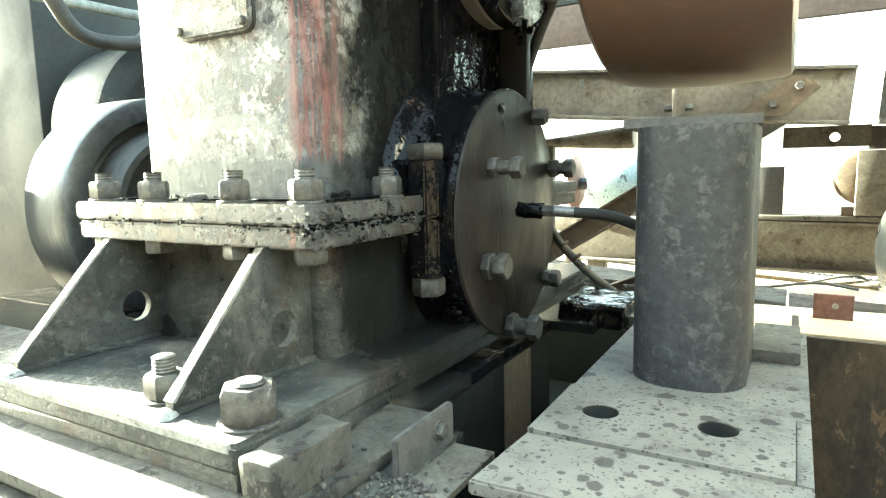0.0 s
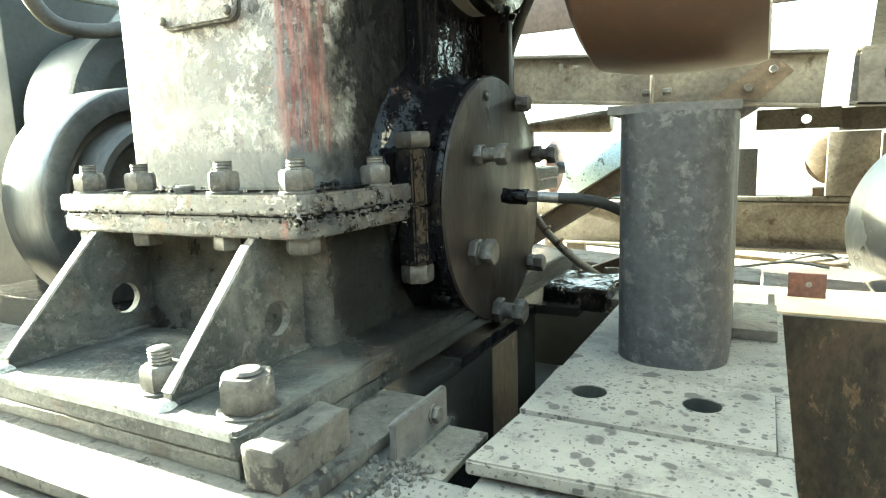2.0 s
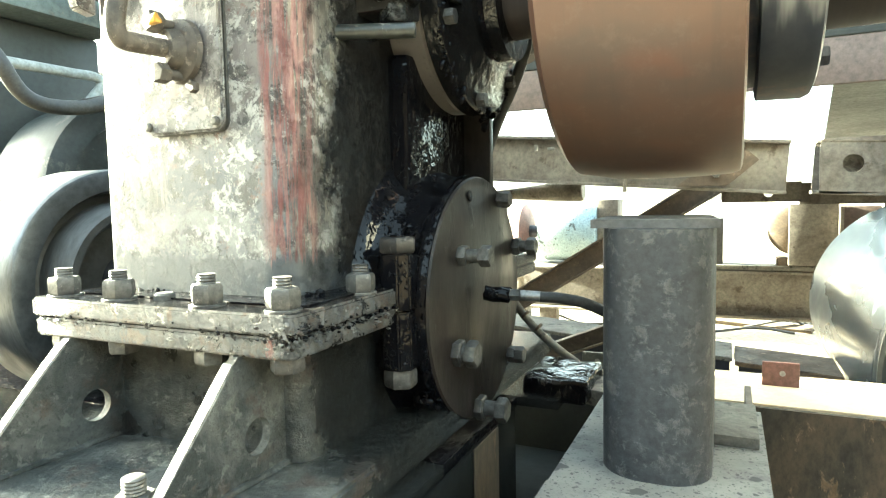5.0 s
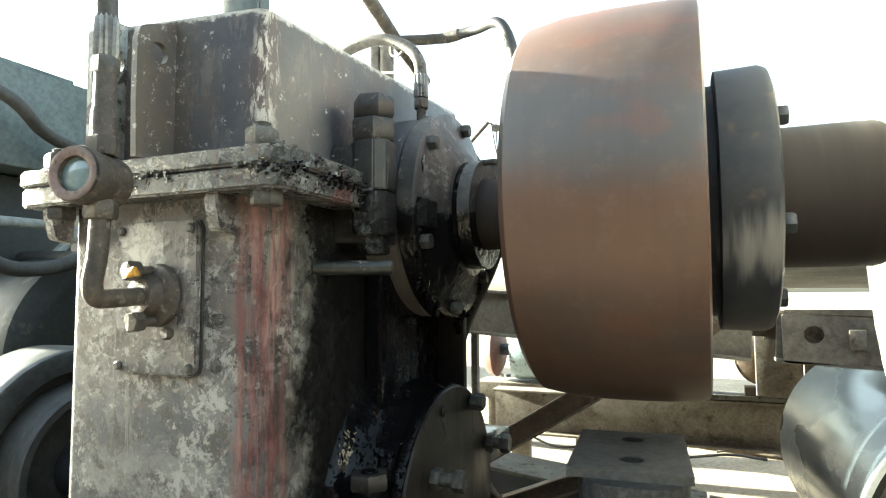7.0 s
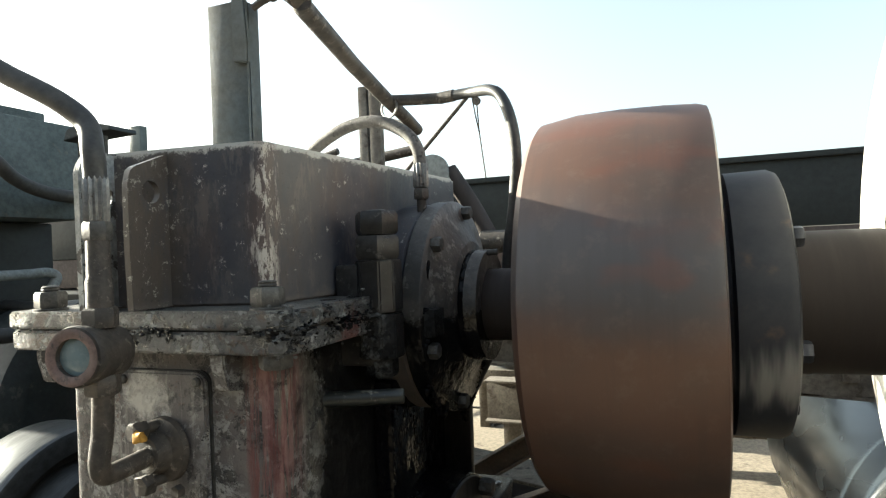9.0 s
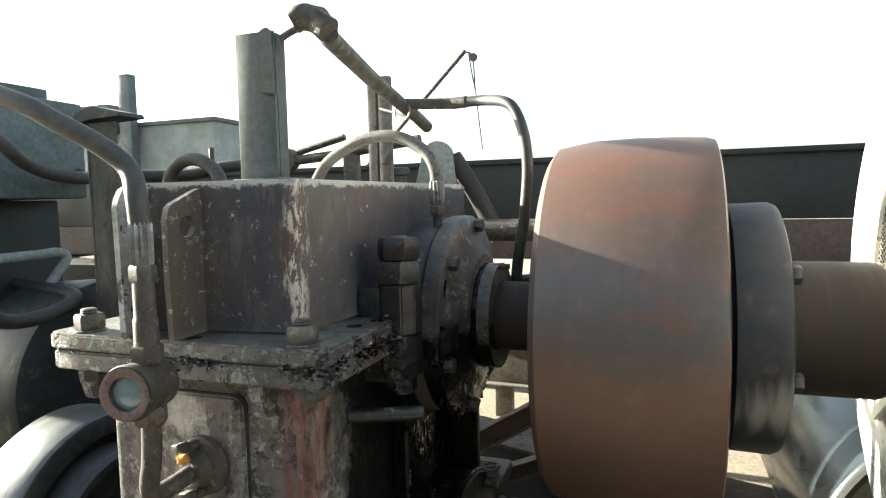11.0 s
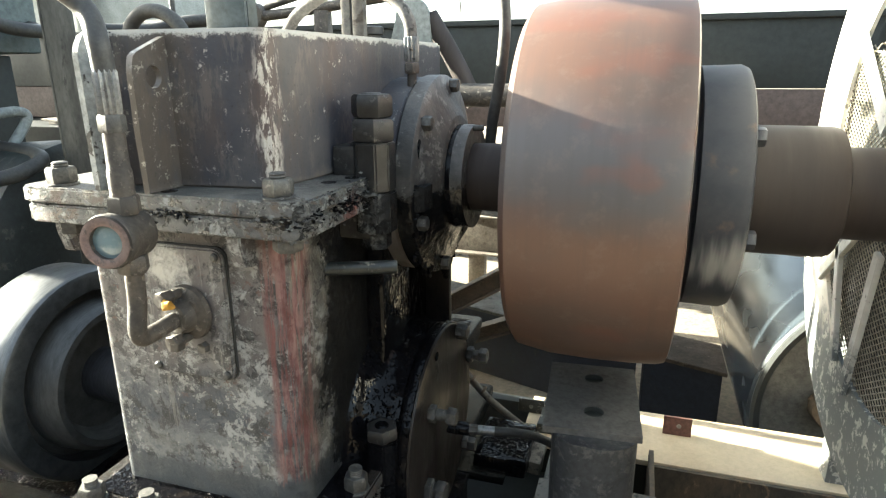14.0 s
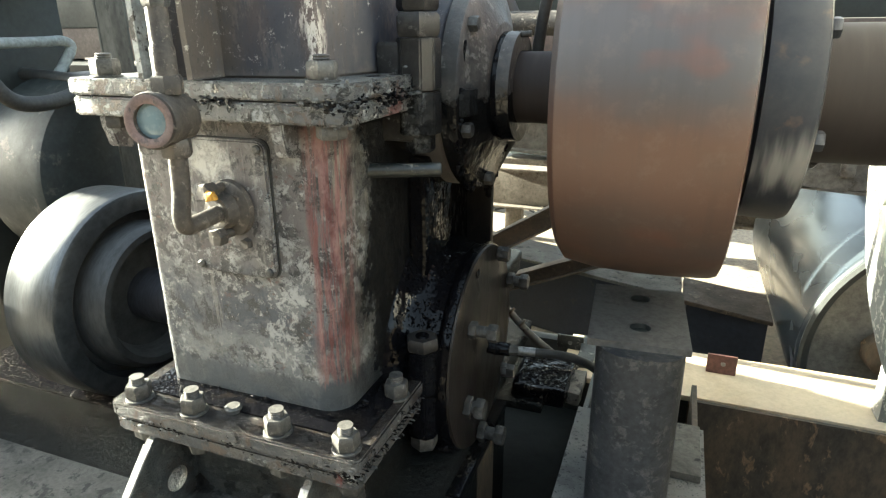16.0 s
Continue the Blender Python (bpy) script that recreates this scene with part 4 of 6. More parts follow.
part("weld_lump", rough_up(lathe(M(), (-1.03, 0.516, 0.76), (0, 0, 1), [(0, 0), (0, 0.024), (0.008, 0.016), (0.014, 0)], 20), 0.005, 40, 0, 8), EDGE, gear)
s = part("side_bolt", rod(M(), (-0.80, 0.80, 0.80), (-0.80, 0.765, 0.80), 0.011, 14), NUT, gear)
part("nut", hexnut(M(), (-0.80, 0.785, 0.80), (0, -1, 0), 0.044, 0.026, 0.4), NUT, s)
# lifting lugs on the cover
for x in (-0.852, -0.960):
    n = 28
    hole = [(0.805 + 0.019 * math.cos(2 * math.pi * k / n), 1.888 + 0.019 * math.sin(2 * math.pi * k / n)) for k in range(n)]
    corners = [(0.88, 1.955), (0.855, 1.962), (0.765, 1.925), (0.757, 1.90), (0.757, 1.692), (0.88, 1.692)] if x > -0.9 else [(0.88, 1.966), (0.785, 1.964), (0.767, 1.952), (0.757, 1.925), (0.76, 1.692), (0.88, 1.692)]
    outer = []
    for k in range(n):  # where a ray from the hole's middle leaves the outline
        a = 2 * math.pi * k / n
        d = Vector((math.cos(a), math.sin(a)))
        best = 9.0
        for p, q in zip(corners, corners[1:] + corners[:1]):
            e = Vector(q) - Vector(p)
            den = d.x * e.y - d.y * e.x
            if abs(den) > 1e-9:
                w = Vector(p) - Vector((0.805, 1.888))
                t, s_ = (w.x * e.y - w.y * e.x) / den, (w.x * d.y - w.y * d.x) / den
                if t > 0 and -1e-6 <= s_ <= 1 + 1e-6:
                    best = min(best, t)
        outer.append((0.805 + d.x * best, 1.888 + d.y * best))
    part("lifting_lug", annulus(M(), outer, hole, "x", x - 0.006, x + 0.006), COVER if x > -0.9 else LUGP, gear, "lifting lug plate with a round eye")
# inspection cover on the front with its bolts
bm = M()
slab(bm, rounded(-0.938, -0.75, 1.318, 1.585, 0.02, 5), "y", 0.807, 0.8185, 0.004)
insp = part("inspection_cover", bm, CASING, gear, "raised rectangular inspection plate")
# Dark sheet added under the plate to draw its groove outline.
part("gasket", slab(M(), rounded(-0.9395, -0.7485, 1.3165, 1.5865, 0.0205, 5), "y", 0.8175, 0.8225), RUBBER, insp, "dark sheet added to outline the plate's edge")
for x, z in ((-0.924, 1.57), (-0.765, 1.57), (-0.764, 1.333), (-0.924, 1.333)):
    part("screw", lathe(M(), (x, 0.808, z), (0, -1, 0), [(0, 0.008), (0.006, 0.008), (0.009, 0.005), (0.009, 0)], 16), NUT, insp)
for x in (-1.085, -0.70):
    bm = M()
    slab(bm, [(0.778, 1.622), (0.778, 1.605), (0.79, 1.562), (0.825, 1.555), (0.825, 1.622)], "x", x - 0.014, x + 0.014, 0.003)
    part("flange_rib", bm, CASING, gear)
# flange bolts
for x in (-1.08, -0.935, -0.73, -0.578):
    bolted(gear, (x, 0.735, 1.03), (0, 0, 1), 0.046, 0.032, 0.018, phase=0.3 + x)
    part("bolt_head", hexnut(M(), (x + 0.004, 0.735, 0.962), (0, 0, -1), 0.046, 0.024, x * 3), NUT, gear)
part("bolt_head", lathe(M(), (-0.86, 0.765, 1.03), (0, 0, 1), [(0, 0.018), (0.008, 0.018), (0.012, 0.014), (0.012, 0)], 24), NUT, gear)
bolted(gear, (-0.565, 0.93, 1.03), (0, 0, 1), 0.046, 0.032, 0.018)
for x in (-1.085, -0.615):
    bolted(gear, (x, 0.80, 1.69), (0, 0, 1), 0.046, 0.03, 0.012)
    part("bolt_head", hexnut(M(), (x + 0.01, 0.80, 1.622), (0, 0, -1), 0.046, 0.024, 0.4), NUT, gear)
# Flat black discs stand for the shade in the empty bolt holes.
for x, y in ((-0.84, 0.80), (-0.645, 0.862), (-0.605, 0.96), (-0.585, 1.02)):
    part("bolt_hole", lathe(M(), (x, y, 1.6895), (0, 0, 1), [(0, 0.0), (0, 0.015), (0.001, 0.015), (0.0012, 0)], 20), OIL, gear, "black disc painting the shade in an empty bolt hole")
# foot bolts
bolted(gear, (-0.70, 0.562, 0.762), (0, 0, 1), 0.05, 0.036, 0.026, phase=0.2)
bolted(gear, (-0.53, 0.558, 0.762), (0, 0, 1), 0.066, 0.046, 0.008, phase=0.5)
bm = M()
slab(bm, rounded(-1.1, -0.56, 0.762, 1.9, 0.02, 4), "z", 1.031, 1.034)
part("oil_film", bm, OIL, gear, "pool of wet black oil on the flange")
# crust of grime along the flange seams
def crust(pts, count, seed, big=0.008, drop=0.0, spread=0.006):
    """Small lumps strewn along a line of points, flattened against it; drop draws some of them down into drips."""
    rg, bm_ = random.Random(seed), M()
    for k in range(count):
        u_ = rg.random() * (len(pts) - 1)
        i_ = int(u_)
        p = Vector(pts[i_]).lerp(Vector(pts[i_ + 1]), u_ - i_)
        r = 0.002 + (big - 0.002) * rg.random() ** 2
        if noise.noise(p * 14 + Vector((seed, 0, 0))) < -0.12:
            continue
        long = 1.0 + drop * rg.random() ** 3
        sx, sz = 0.9 + 1.6 * rg.random(), 0.5 + 0.6 * rg.random()
        vs = bmesh.ops.create_icosphere(bm_, subdivisions=1, radius=r)["verts"]
        o = Vector((rg.gauss(0, 0.3), rg.gauss(0, 0.3), rg.gauss(0, 1))) * spread
        for v in vs:
            q = v.co * (1 + 0.4 * noise.noise(v.co * 250 + Vector((k * 1.3, 0, 0))))
            v.co = p + o + Vector((q.x * sx, q.y * 0.6, q.z * long * sz - (long - 1) * r))
    return bm_


LOW = [(-1.115, 0.70, 0.997), (-0.555, 0.70, 0.997), (-0.536, 0.72, 0.997), (-0.533, 1.05, 0.997)]
UPP = [(-1.13, 0.766, 1.658), (-0.587, 0.766, 1.658), (-0.557, 0.797, 1.658), (-0.556, 1.05, 1.658)]
def joined(*bms):
    """Several bmeshes as one."""
    out = M()
    for q in bms:
        me = bpy.data.meshes.new("tmp")
        q.to_mesh(me)
        q.free()
        out.from_mesh(me)
        bpy.data.meshes.remove(me)
    return out


wet = joined(crust(LOW, 160, 1, 0.0036, 1.0, 0.006), crust(UPP, 420, 3, 0.0045, 1.0, 0.007),
             crust([(-1.06, 0.815, 1.034), (-0.66, 0.815, 1.034), (-0.61, 0.86, 1.034), (-0.6, 1.05, 1.034)], 200, 5, 0.007, 0, 0.003),
             crust([(-0.595, 1.06, 1.03), (-0.52, 1.09, 0.80), (-0.52, 1.2, 0.765), (-0.5, 1.5, 0.765)], 220, 6, 0.009, 0.5, 0.01),
             crust([(-0.555, AX_Y + 0.276 * math.cos(radians(q)), AX_LO + 0.278 * math.sin(radians(q))) for q in range(95, 350, 12)], 500, 7, 0.006, 3.0, 0.012),
             crust([(-0.51, AX_YU + 0.235 * math.cos(radians(q)), AX_HI + 0.235 * math.sin(radians(q))) for q in range(170, 340, 12)], 400, 8, 0.006, 3.0, 0.012),
             crust([(-0.62, 0.995, 1.5), (-0.51, 1.035, 1.5)], 120, 9, 0.006, 1.0, 0.005))
tagged(part("grime", wet, OIL, gear), "black oily crust and drips along the seams", kind="stuff")
tagged(part("paint_flake", joined(crust(UPP, 620, 4, 0.0045, 0.3, 0.015), crust(LOW, 260, 14, 0.004, 0.3, 0.012)), FLANGE, gear), "pale flakes of paint along the seams", kind="stuff")
# bearing housings and covers
part("lower_bearing_housing", lathe(M(), (X1 - 0.03, AX_Y, AX_LO), (1, 0, 0), [(0.0, 0), (0.0, 0.34), (0.03, 0.33), (0.045, 0.31), (0.065, 0.292), (0.09, 0.28), (0.115, 0.276), (0.135, 0.275), (0.138, 0.268), (0.138, 0)], 96), OIL, gear, "bearing housing wet with black oil")
part("back_rib", box(M(), -0.632, -0.52, 1.475, 1.50, 1.1, 1.5, 0.004), DISC, gear, "brown oily rib between the bearings")
part("oily_web", rough_up(box(M(), -0.632, -0.585, 1.16, 1.473, 1.12, 1.50, 0.01), 0.004, 30, 4, 7), OIL, gear)
bm = M()
lathe(bm, (-0.523, AX_Y, AX_LO), (1, 0, 0), [(0.029, 0.22), (0.029, 0.274), (0.034, 0.271), (0.034, 0.21), (0.037, 0.205), (0.037, 0)], 96)
lowc = part("lower_bearing_cover", bm, DISC, gear, "round brown steel bearing cover with an oil film")
part("oily_edge", rough_up(lathe(M(), (-0.523, AX_Y, AX_LO), (1, 0, 0), [(0, 0), (0, 0.273), (0.003, 0.277), (0.01, 0.28), (0.02, 0.279), (0.028, 0.277), (0.0285, 0)], 160), 0.002, 40, 0, 4), OIL, lowc, "cover edge wet with black oil")
part("upper_bearing_housing", lathe(M(), (X1 - 0.05, AX_YU, AX_HI), (1, 0, 0), [(0, 0), (0, 0.24), (0.125, 0.24), (0.13, 0.235), (0.13, 0)], 72), COVER, gear, "round upper bearing housing")
upc = part("upper_bearing_cover", lathe(M(), (-0.547, AX_YU, AX_HI), (1, 0, 0), [(0, 0), (0, 0.241), (0.004, 0.245), (0.04, 0.245), (0.045, 0.24), (0.05, 0.205), (0.076, 0.152), (0.08, 0.145), (0.08, 0)], 80), HALFOIL, gear, "dark upper bearing cover, oily below the shaft")
part("seal_ring", lathe(M(), (-0.466, AX_YU, AX_HI), (1, 0, 0), [(0, 0), (0, 0.128), (0.012, 0.128), (0.014, 0.118), (0.03, 0.116), (0.03, 0)], 60), OIL, upc)
for a in (20, 80, 140, 200, 260, 320):
    y, z = AX_YU + 0.222 * math.cos(radians(a)), AX_HI + 0.222 * math.sin(radians(a))
    part("bolt_head", hexnut(M(), (-0.502, y, z), (1, 0, 0), 0.03, 0.022, 0.2), NUT, upc)
FACE = -0.487
for dy, dz, ln, fl in ((-0.125, 0.105, 0.07, 0.04), (0.235, 0.1, 0.06, 0.042), (-0.155, -0.095, 0.05, 0.05), (0.12, 0.222, 0.03, 0.036), (0.187, -0.176, 0.04, 0.038), (-0.035, -0.248, 0.07, 0.05)):
    s = part("bolt", rod(M(), (FACE - 0.002, AX_Y + dy, AX_LO + dz), (FACE + ln, AX_Y + dy, AX_LO + dz), fl * 0.36, 16), NUT, lowc)
    part("nut", hexnut(M(), (FACE + ln - 0.022, AX_Y + dy, AX_LO + dz), (1, 0, 0), fl, 0.024, 0.3), NUT, s)
    part("nut", hexnut(M(), (FACE, AX_Y + dy, AX_LO + dz), (1, 0, 0), fl, 0.02, 0.1), NUT, s)
# Flat black disc for the shade in the cover's empty hole.
part("bolt_hole", lathe(M(), (FACE + 0.0005, AX_Y - 0.062, AX_LO + 0.23), (1, 0, 0), [(0, 0), (0, 0.012), (0.001, 0.012), (0.001, 0)], 20), OIL, lowc, "black disc painting the shade in an empty bolt hole")
# clamp blocks with long studs beside the bearings
def column(x, y, z0, z1, flat, cut=0.25):
    """A boss with chamfered corners round a stud."""
    f = flat / 2
    q = f * cut * 2
    return slab(M(), [(x - f, y - f + q), (x - f + q, y - f), (x + f - q, y - f), (x + f, y - f + q), (x + f, y + f - q), (x + f - q, y + f), (x - f + q, y + f), (x - f, y + f - q)], "z", z0, z1, 0.003)


part("clamp_block", rough_up(box(M(), -0.64, -0.55, 1.045, 1.16, 1.555, 1.75, 0.008), 0.002, 20, 2, 3), UPCOIL, gear)
part("clamp_boss", column(-0.56, 1.075, 1.658, 1.757, 0.082), UPCOIL, gear)
part("clamp_boss", column(-0.56, 1.075, 1.57, 1.655, 0.082), FLANGE, gear, "lower half of the boss with red and white runs")
s = part("stud", thread(M(), (-0.563, 1.08, 1.756), (0, 0, 1), 0.022, 0.098), NUT, gear)
part("nut", hexnut(M(), (-0.563, 1.08, 1.758), (0, 0, 1), 0.082, 0.046, 0.2), UPCOIL, s)
part("nut", hexnut(M(), (-0.563, 1.08, 1.806), (0, 0, 1), 0.074, 0.045, 0.45), UPCOIL, s)
part("nut", hexnut(M(), (-0.56, 1.075, 1.569), (0, 0, -1), 0.056, 0.036, 0.2), FLANGE, s)
part("clamp_ledge", rod(M(), (-0.64, 0.98, 1.505), (-0.5, 1.04, 1.505), 0.014, 14), FOOT, gear)
part("clamp_block", rough_up(box(M(), -0.64, -0.565, 1.03, 1.14, 0.868, 1.088, 0.008), 0.003, 25, 3, 4), OIL, gear)
part("clamp_boss", column(-0.547, 1.035, 0.987, 1.094, 0.068), OIL, gear)
part("clamp_boss", column(-0.547, 1.035, 0.872, 0.984, 0.068), OIL, gear)
s = part("stud", rod(M(), (-0.547, 1.035, 0.84), (-0.547, 1.035, 1.129), 0.016, 20), OIL, gear)
part("nut", hexnut(M(), (-0.547, 1.035, 1.095), (0, 0, 1), 0.066, 0.03, 0.2), UPCOIL, s)
part("nut", hexnut(M(), (-0.547, 1.035, 0.871), (0, 0, -1), 0.056, 0.036, 0.2), NUT, s)
# details of the upper bearing cover
# Black oval laid on the cover for the shade inside a slot.
part("slot", slab(M(), [(AX_YU - 0.2 + 0.012 * math.cos(radians(q)), AX_HI + 0.085 + 0.026 * math.sin(radians(q))) for q in range(0, 360, 20)], "x", -0.5035, -0.499), OIL, upc, "black oval painting the shade in a slot")
part("split_lug", rough_up(box(M(), -0.505, -0.478, AX_YU - 0.235, AX_YU - 0.175, AX_HI - 0.045, AX_HI + 0.012, 0.004), 0.003, 40, 2, 5), FLANGE, upc, "flaked lug at the joint of the cover")
part("pin", rod(M(), (-0.47, AX_YU - 0.02, AX_HI + 0.118), (-0.40, AX_YU - 0.02, AX_HI + 0.122), 0.007, 12), NUT, upc)
part("split_ring", annulus(M(), [(AX_YU + 0.128 * math.cos(radians(q)), AX_HI + 0.128 * math.sin(radians(q))) for q in range(0, 360, 10)], [(AX_YU + 0.085 * math.cos(radians(q)), AX_HI + 0.085 * math.sin(radians(q))) for q in range(0, 360, 10)], "x", -0.455, -0.425), HALFOIL, upc)

# ---- drive pulley on the upper shaft ----
pul = thing("drive_pulley", (-0.1, AX_YU, AX_HI), "big crowned drive pulley of rust-brown steel on its shaft", "pulley")
R = 0.3995
prof = [(-0.285, R - 0.11), (-0.287, R - 0.04), (-0.284, R - 0.022), (-0.27, R - 0.004), (-0.2, R + 0.008), (-0.115, R + 0.0105), (-0.03, R + 0.009), (0.03, R + 0.005), (0.046, R), (0.05, R - 0.01), (0.05, R - 0.03), (0.03, R - 0.045), (-0.265, R - 0.05), (-0.285, R - 0.11)]
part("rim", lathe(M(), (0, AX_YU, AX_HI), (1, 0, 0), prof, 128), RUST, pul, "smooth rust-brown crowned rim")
part("web", lathe(M(), (0, AX_YU, AX_HI), (1, 0, 0), [(-0.25, 0.07), (-0.25, R - 0.04), (0.02, R - 0.04), (0.02, 0.07)], 96), HUB, pul)
hubf = part("hub_flange", lathe(M(), (0, AX_YU, AX_HI), (1, 0, 0), [(0.02, 0.07), (0.02, 0.235), (0.068, 0.235), (0.07, 0.255), (0.072, 0.262), (0.15, 0.264), (0.163, 0.258), (0.168, 0.245), (0.168, 0.07)], 96), HUBP, pul, "dark hub flange with a scuffed silver patch")
for a in range(0, 360, 60):
    y, z = AX_YU + 0.2 * math.cos(radians(a + 20)), AX_HI + 0.2 * math.sin(radians(a + 20))
    part("bolt_head", hexnut(M(), (0.168, y, z), (1, 0, 0), 0.034, 0.022, 0.2), HUB, hubf)
part("sleeve", lathe(M(), (0, AX_YU, AX_HI), (1, 0, 0), [(0.165, 0.05), (0.165, 0.139), (0.344, 0.139), (0.355, 0.135), (0.359, 0.125), (0.359, 0.05)], 72), SHAFT, pul, "brown turned sleeve")
part("shaft", lathe(M(), (0, AX_YU, AX_HI), (1, 0, 0), [(-0.48, 0), (-0.48, 0.083), (0.3, 0.083), (0.3, 0.097), (0.9, 0.097), (0.9, 0)], 64), SHAFT, pul)

# ---- pulley on the far end of the lower shaft ----
AX_P = AX_Y - 0.03
lp = thing("output_pulley", (-1.8, AX_P, AX_LO), "worn grey belt pulley with a stepped web on the lower shaft", "pulley")
part("rim", lathe(M(), (0.04, AX_P, AX_LO), (1, 0, 0), [(-1.86, 0.29), (-1.86, 0.33), (-1.85, 0.337), (-1.68, 0.337), (-1.665, 0.332), (-1.66, 0.322), (-1.66, 0.275), (-1.69, 0.265), (-1.86, 0.265), (-1.86, 0.29)], 96), PULLEYL, lp, "polished grey rim")
part("web", lathe(M(), (0.04, AX_P, AX_LO), (1, 0, 0), [(-1.8, 0.27), (-1.72, 0.268), (-1.70, 0.24), (-1.62, 0.235), (-1.6, 0.22), (-1.6, 0.2), (-1.66, 0.17), (-1.66, 0.08)], 96), PULLEYW, lp, "dark stepped web")
part("shaft", lathe(M(), (0.04, AX_P, AX_LO), (1, 0, 0), [(-2.1, 0), (-2.1, 0.085), (-1.45, 0.085), (-1.45, 0.1), (-1.02, 0.1), (-1.02, 0)], 48), HUB, lp)

# ---- support post ----
post = thing("support_post", (-0.1, 1.2, DECK), "grey steel tube post with a drilled cap plate on the deck", "post")
bm = M()
slab(bm, rounded(-0.178, 0.006, 1.062, 1.37, 0.075, 9), "z", DECK, 1.138)
part("tube", bm, POST, post, "mottled grey steel tube")
turn = Matrix.Translation((-0.1, 1.26, 0)) @ pose(0, 0, 0, 0, 0, 4)
bm = M()
for cy, y0, y1 in ((-0.073, -0.157, 0.002), (0.088, 0.002, 0.158)):
    holed(bm, 0.003, cy, 0.023, -0.105, 0.104, y0, y1, "z", 1.138, 1.153)
bmesh.ops.transform(bm, matrix=turn, verts=bm.verts[:])
part("cap_plate", bm, CAPM, post, "flat cap plate with two bolt holes")
# Dark cups paint the shade in the cap plate's shallow holes.
for cy in (-0.073, 0.088):
    bm = lathe(M(), (0.003, cy, 0), (0, 0, 1), [(1.1385, 0.0), (1.139, 0.0228), (1.151, 0.0229), (1.151, 0.0224), (1.1405, 0.0222), (1.1405, 0.0)], 28)
    bmesh.ops.transform(bm, matrix=turn, verts=bm.verts[:])
    part("hole_liner", bm, DARK, post, "dark cup added to paint the shade in a bolt hole")

# ---- background machine frame ----
def beam(name, p, q, up, w, th, material, label, category="beam", flange=0.0, group=""):
    """A straight steel section from p to q: up its height, w its width."""
    p, q = Vector(p), Vector(q)
    d = (q - p).normalized()
    s_ = d.cross(Vector((0, 0, 1))).normalized()
    u = s_.cross(d)
    L = (q - p).length
    ob = thing(name, p, label, category, group)

    def bar(nm, a0, a1, b0, b1):
        bm_ = box(M(), 0, L, a0, a1, b0, b1, 0.002)
        bmesh.ops.transform(bm_, matrix=Matrix.Translation(p) @ Matrix((d, s_, u)).transposed().to_4x4(), verts=bm_.verts[:])
        part(nm, bm_, material, ob)
    if flange:
        bar("web", -th / 2, th / 2, -up / 2 + th, up / 2 - th)
        bar("flange", -w / 2, w / 2, up / 2 - th, up / 2)
        bar("flange", -w / 2, w / 2, -up / 2, -up / 2 + th)
    else:
        bar("bar", -w / 2, w / 2, -up / 2, up / 2)
    return ob



# ---- small things on the skid ----
bm = rough_up(box(M(), -0.478, -0.425, 0.49, 0.632, 0.70, 0.755, 0.004), 0.004, 25, 5, 1)
solo("stop_block", bm, BASEM, (-0.45, 0.55, 0.70), "chipped dusty steel stop block beside the gearbox foot", "block")
ang = thing("angle_bracket", (-0.38, 0.75, 0.68), "bent steel angle bracket with one bolt on the plate", "bracket")
bm = M()
slab(bm, rounded(0.642, 0.79, 0.655, 0.738, (0.006, 0.006, 0.004, 0.004), 3), "x", -0.372, -0.362, 0.002)
part("upright", bm, CAPM, ang)
part("base", box(M(), -0.372, -0.295, 0.642, 0.79, 0.664, 0.674, 0.002), DUST, ang)
part("bolt", hexnut(M(), (-0.362, 0.745, 0.71), (1, 0, 0), 0.022, 0.012), NUT, ang)
part("washer", rod(M(), (-0.3625, 0.745, 0.71), (-0.359, 0.745, 0.71), 0.015, 20), NUT, ang)
bm = M()
rnd = random.Random(4)
for k in range(420):
    a = rnd.random()
    x, y = -0.352 + 0.02 * rnd.gauss(0, 1) + 0.02 * a, 0.66 - 0.17 * rnd.random() ** 1.6
    if k > 330:
        x, y = -0.30 - 0.18 * rnd.random(), 0.44 + 0.33 * rnd.random()
    r = 0.001 + 0.0045 * rnd.random() ** 4
    x = min(x, -0.30)
    if -0.49 < x < -0.42 and 0.47 < y < 0.64:
        continue
    z = 0.70 if x < -0.40 else 0.68 if x < -0.36 else 0.675
    vs = bmesh.ops.create_icosphere(bm, subdivisions=1, radius=r)["verts"]
    for v in vs:
        v.co = v.co * (1 + 0.35 * noise.noise(v.co * 300 + Vector((k, k, 0)))) * (1, 1, 0.75)[0] + Vector((x, y, z + r * 0.5))
solo("loose_grit", bm, GRIT, (-0.4, 0.6, 0.68), "loose grey grit and small stones on the base plate", "grit", kind="stuff")
bm = rough_up(box(M(), -0.47, -0.3, 1.56, 1.79, 0.66, 0.725, 0.01), 0.008, 18, 6, 3)
solo("oil_soaked_block", bm, OIL, (-0.38, 1.68, 0.655), "block soaked in wet black oil behind the gearbox", "block")
for x0, x1, y0, y1, h, m, sd in ((-0.34, -0.26, 1.62, 1.78, 0.04, DUST, 5), (-0.31, -0.25, 1.86, 2.05, 0.035, FOOT, 6)):
    bm = rough_up(box(M(), x0, x1, y0, y1, 0.645, 0.645 + h, 0.004), 0.006, 20, 4, sd)
    solo("scrap_plate", bm, m, ((x0 + x1) / 2, (y0 + y1) / 2, 0.645), "dirty scrap of plate lying on the cross beam", "scrap", "scrap on the skid")

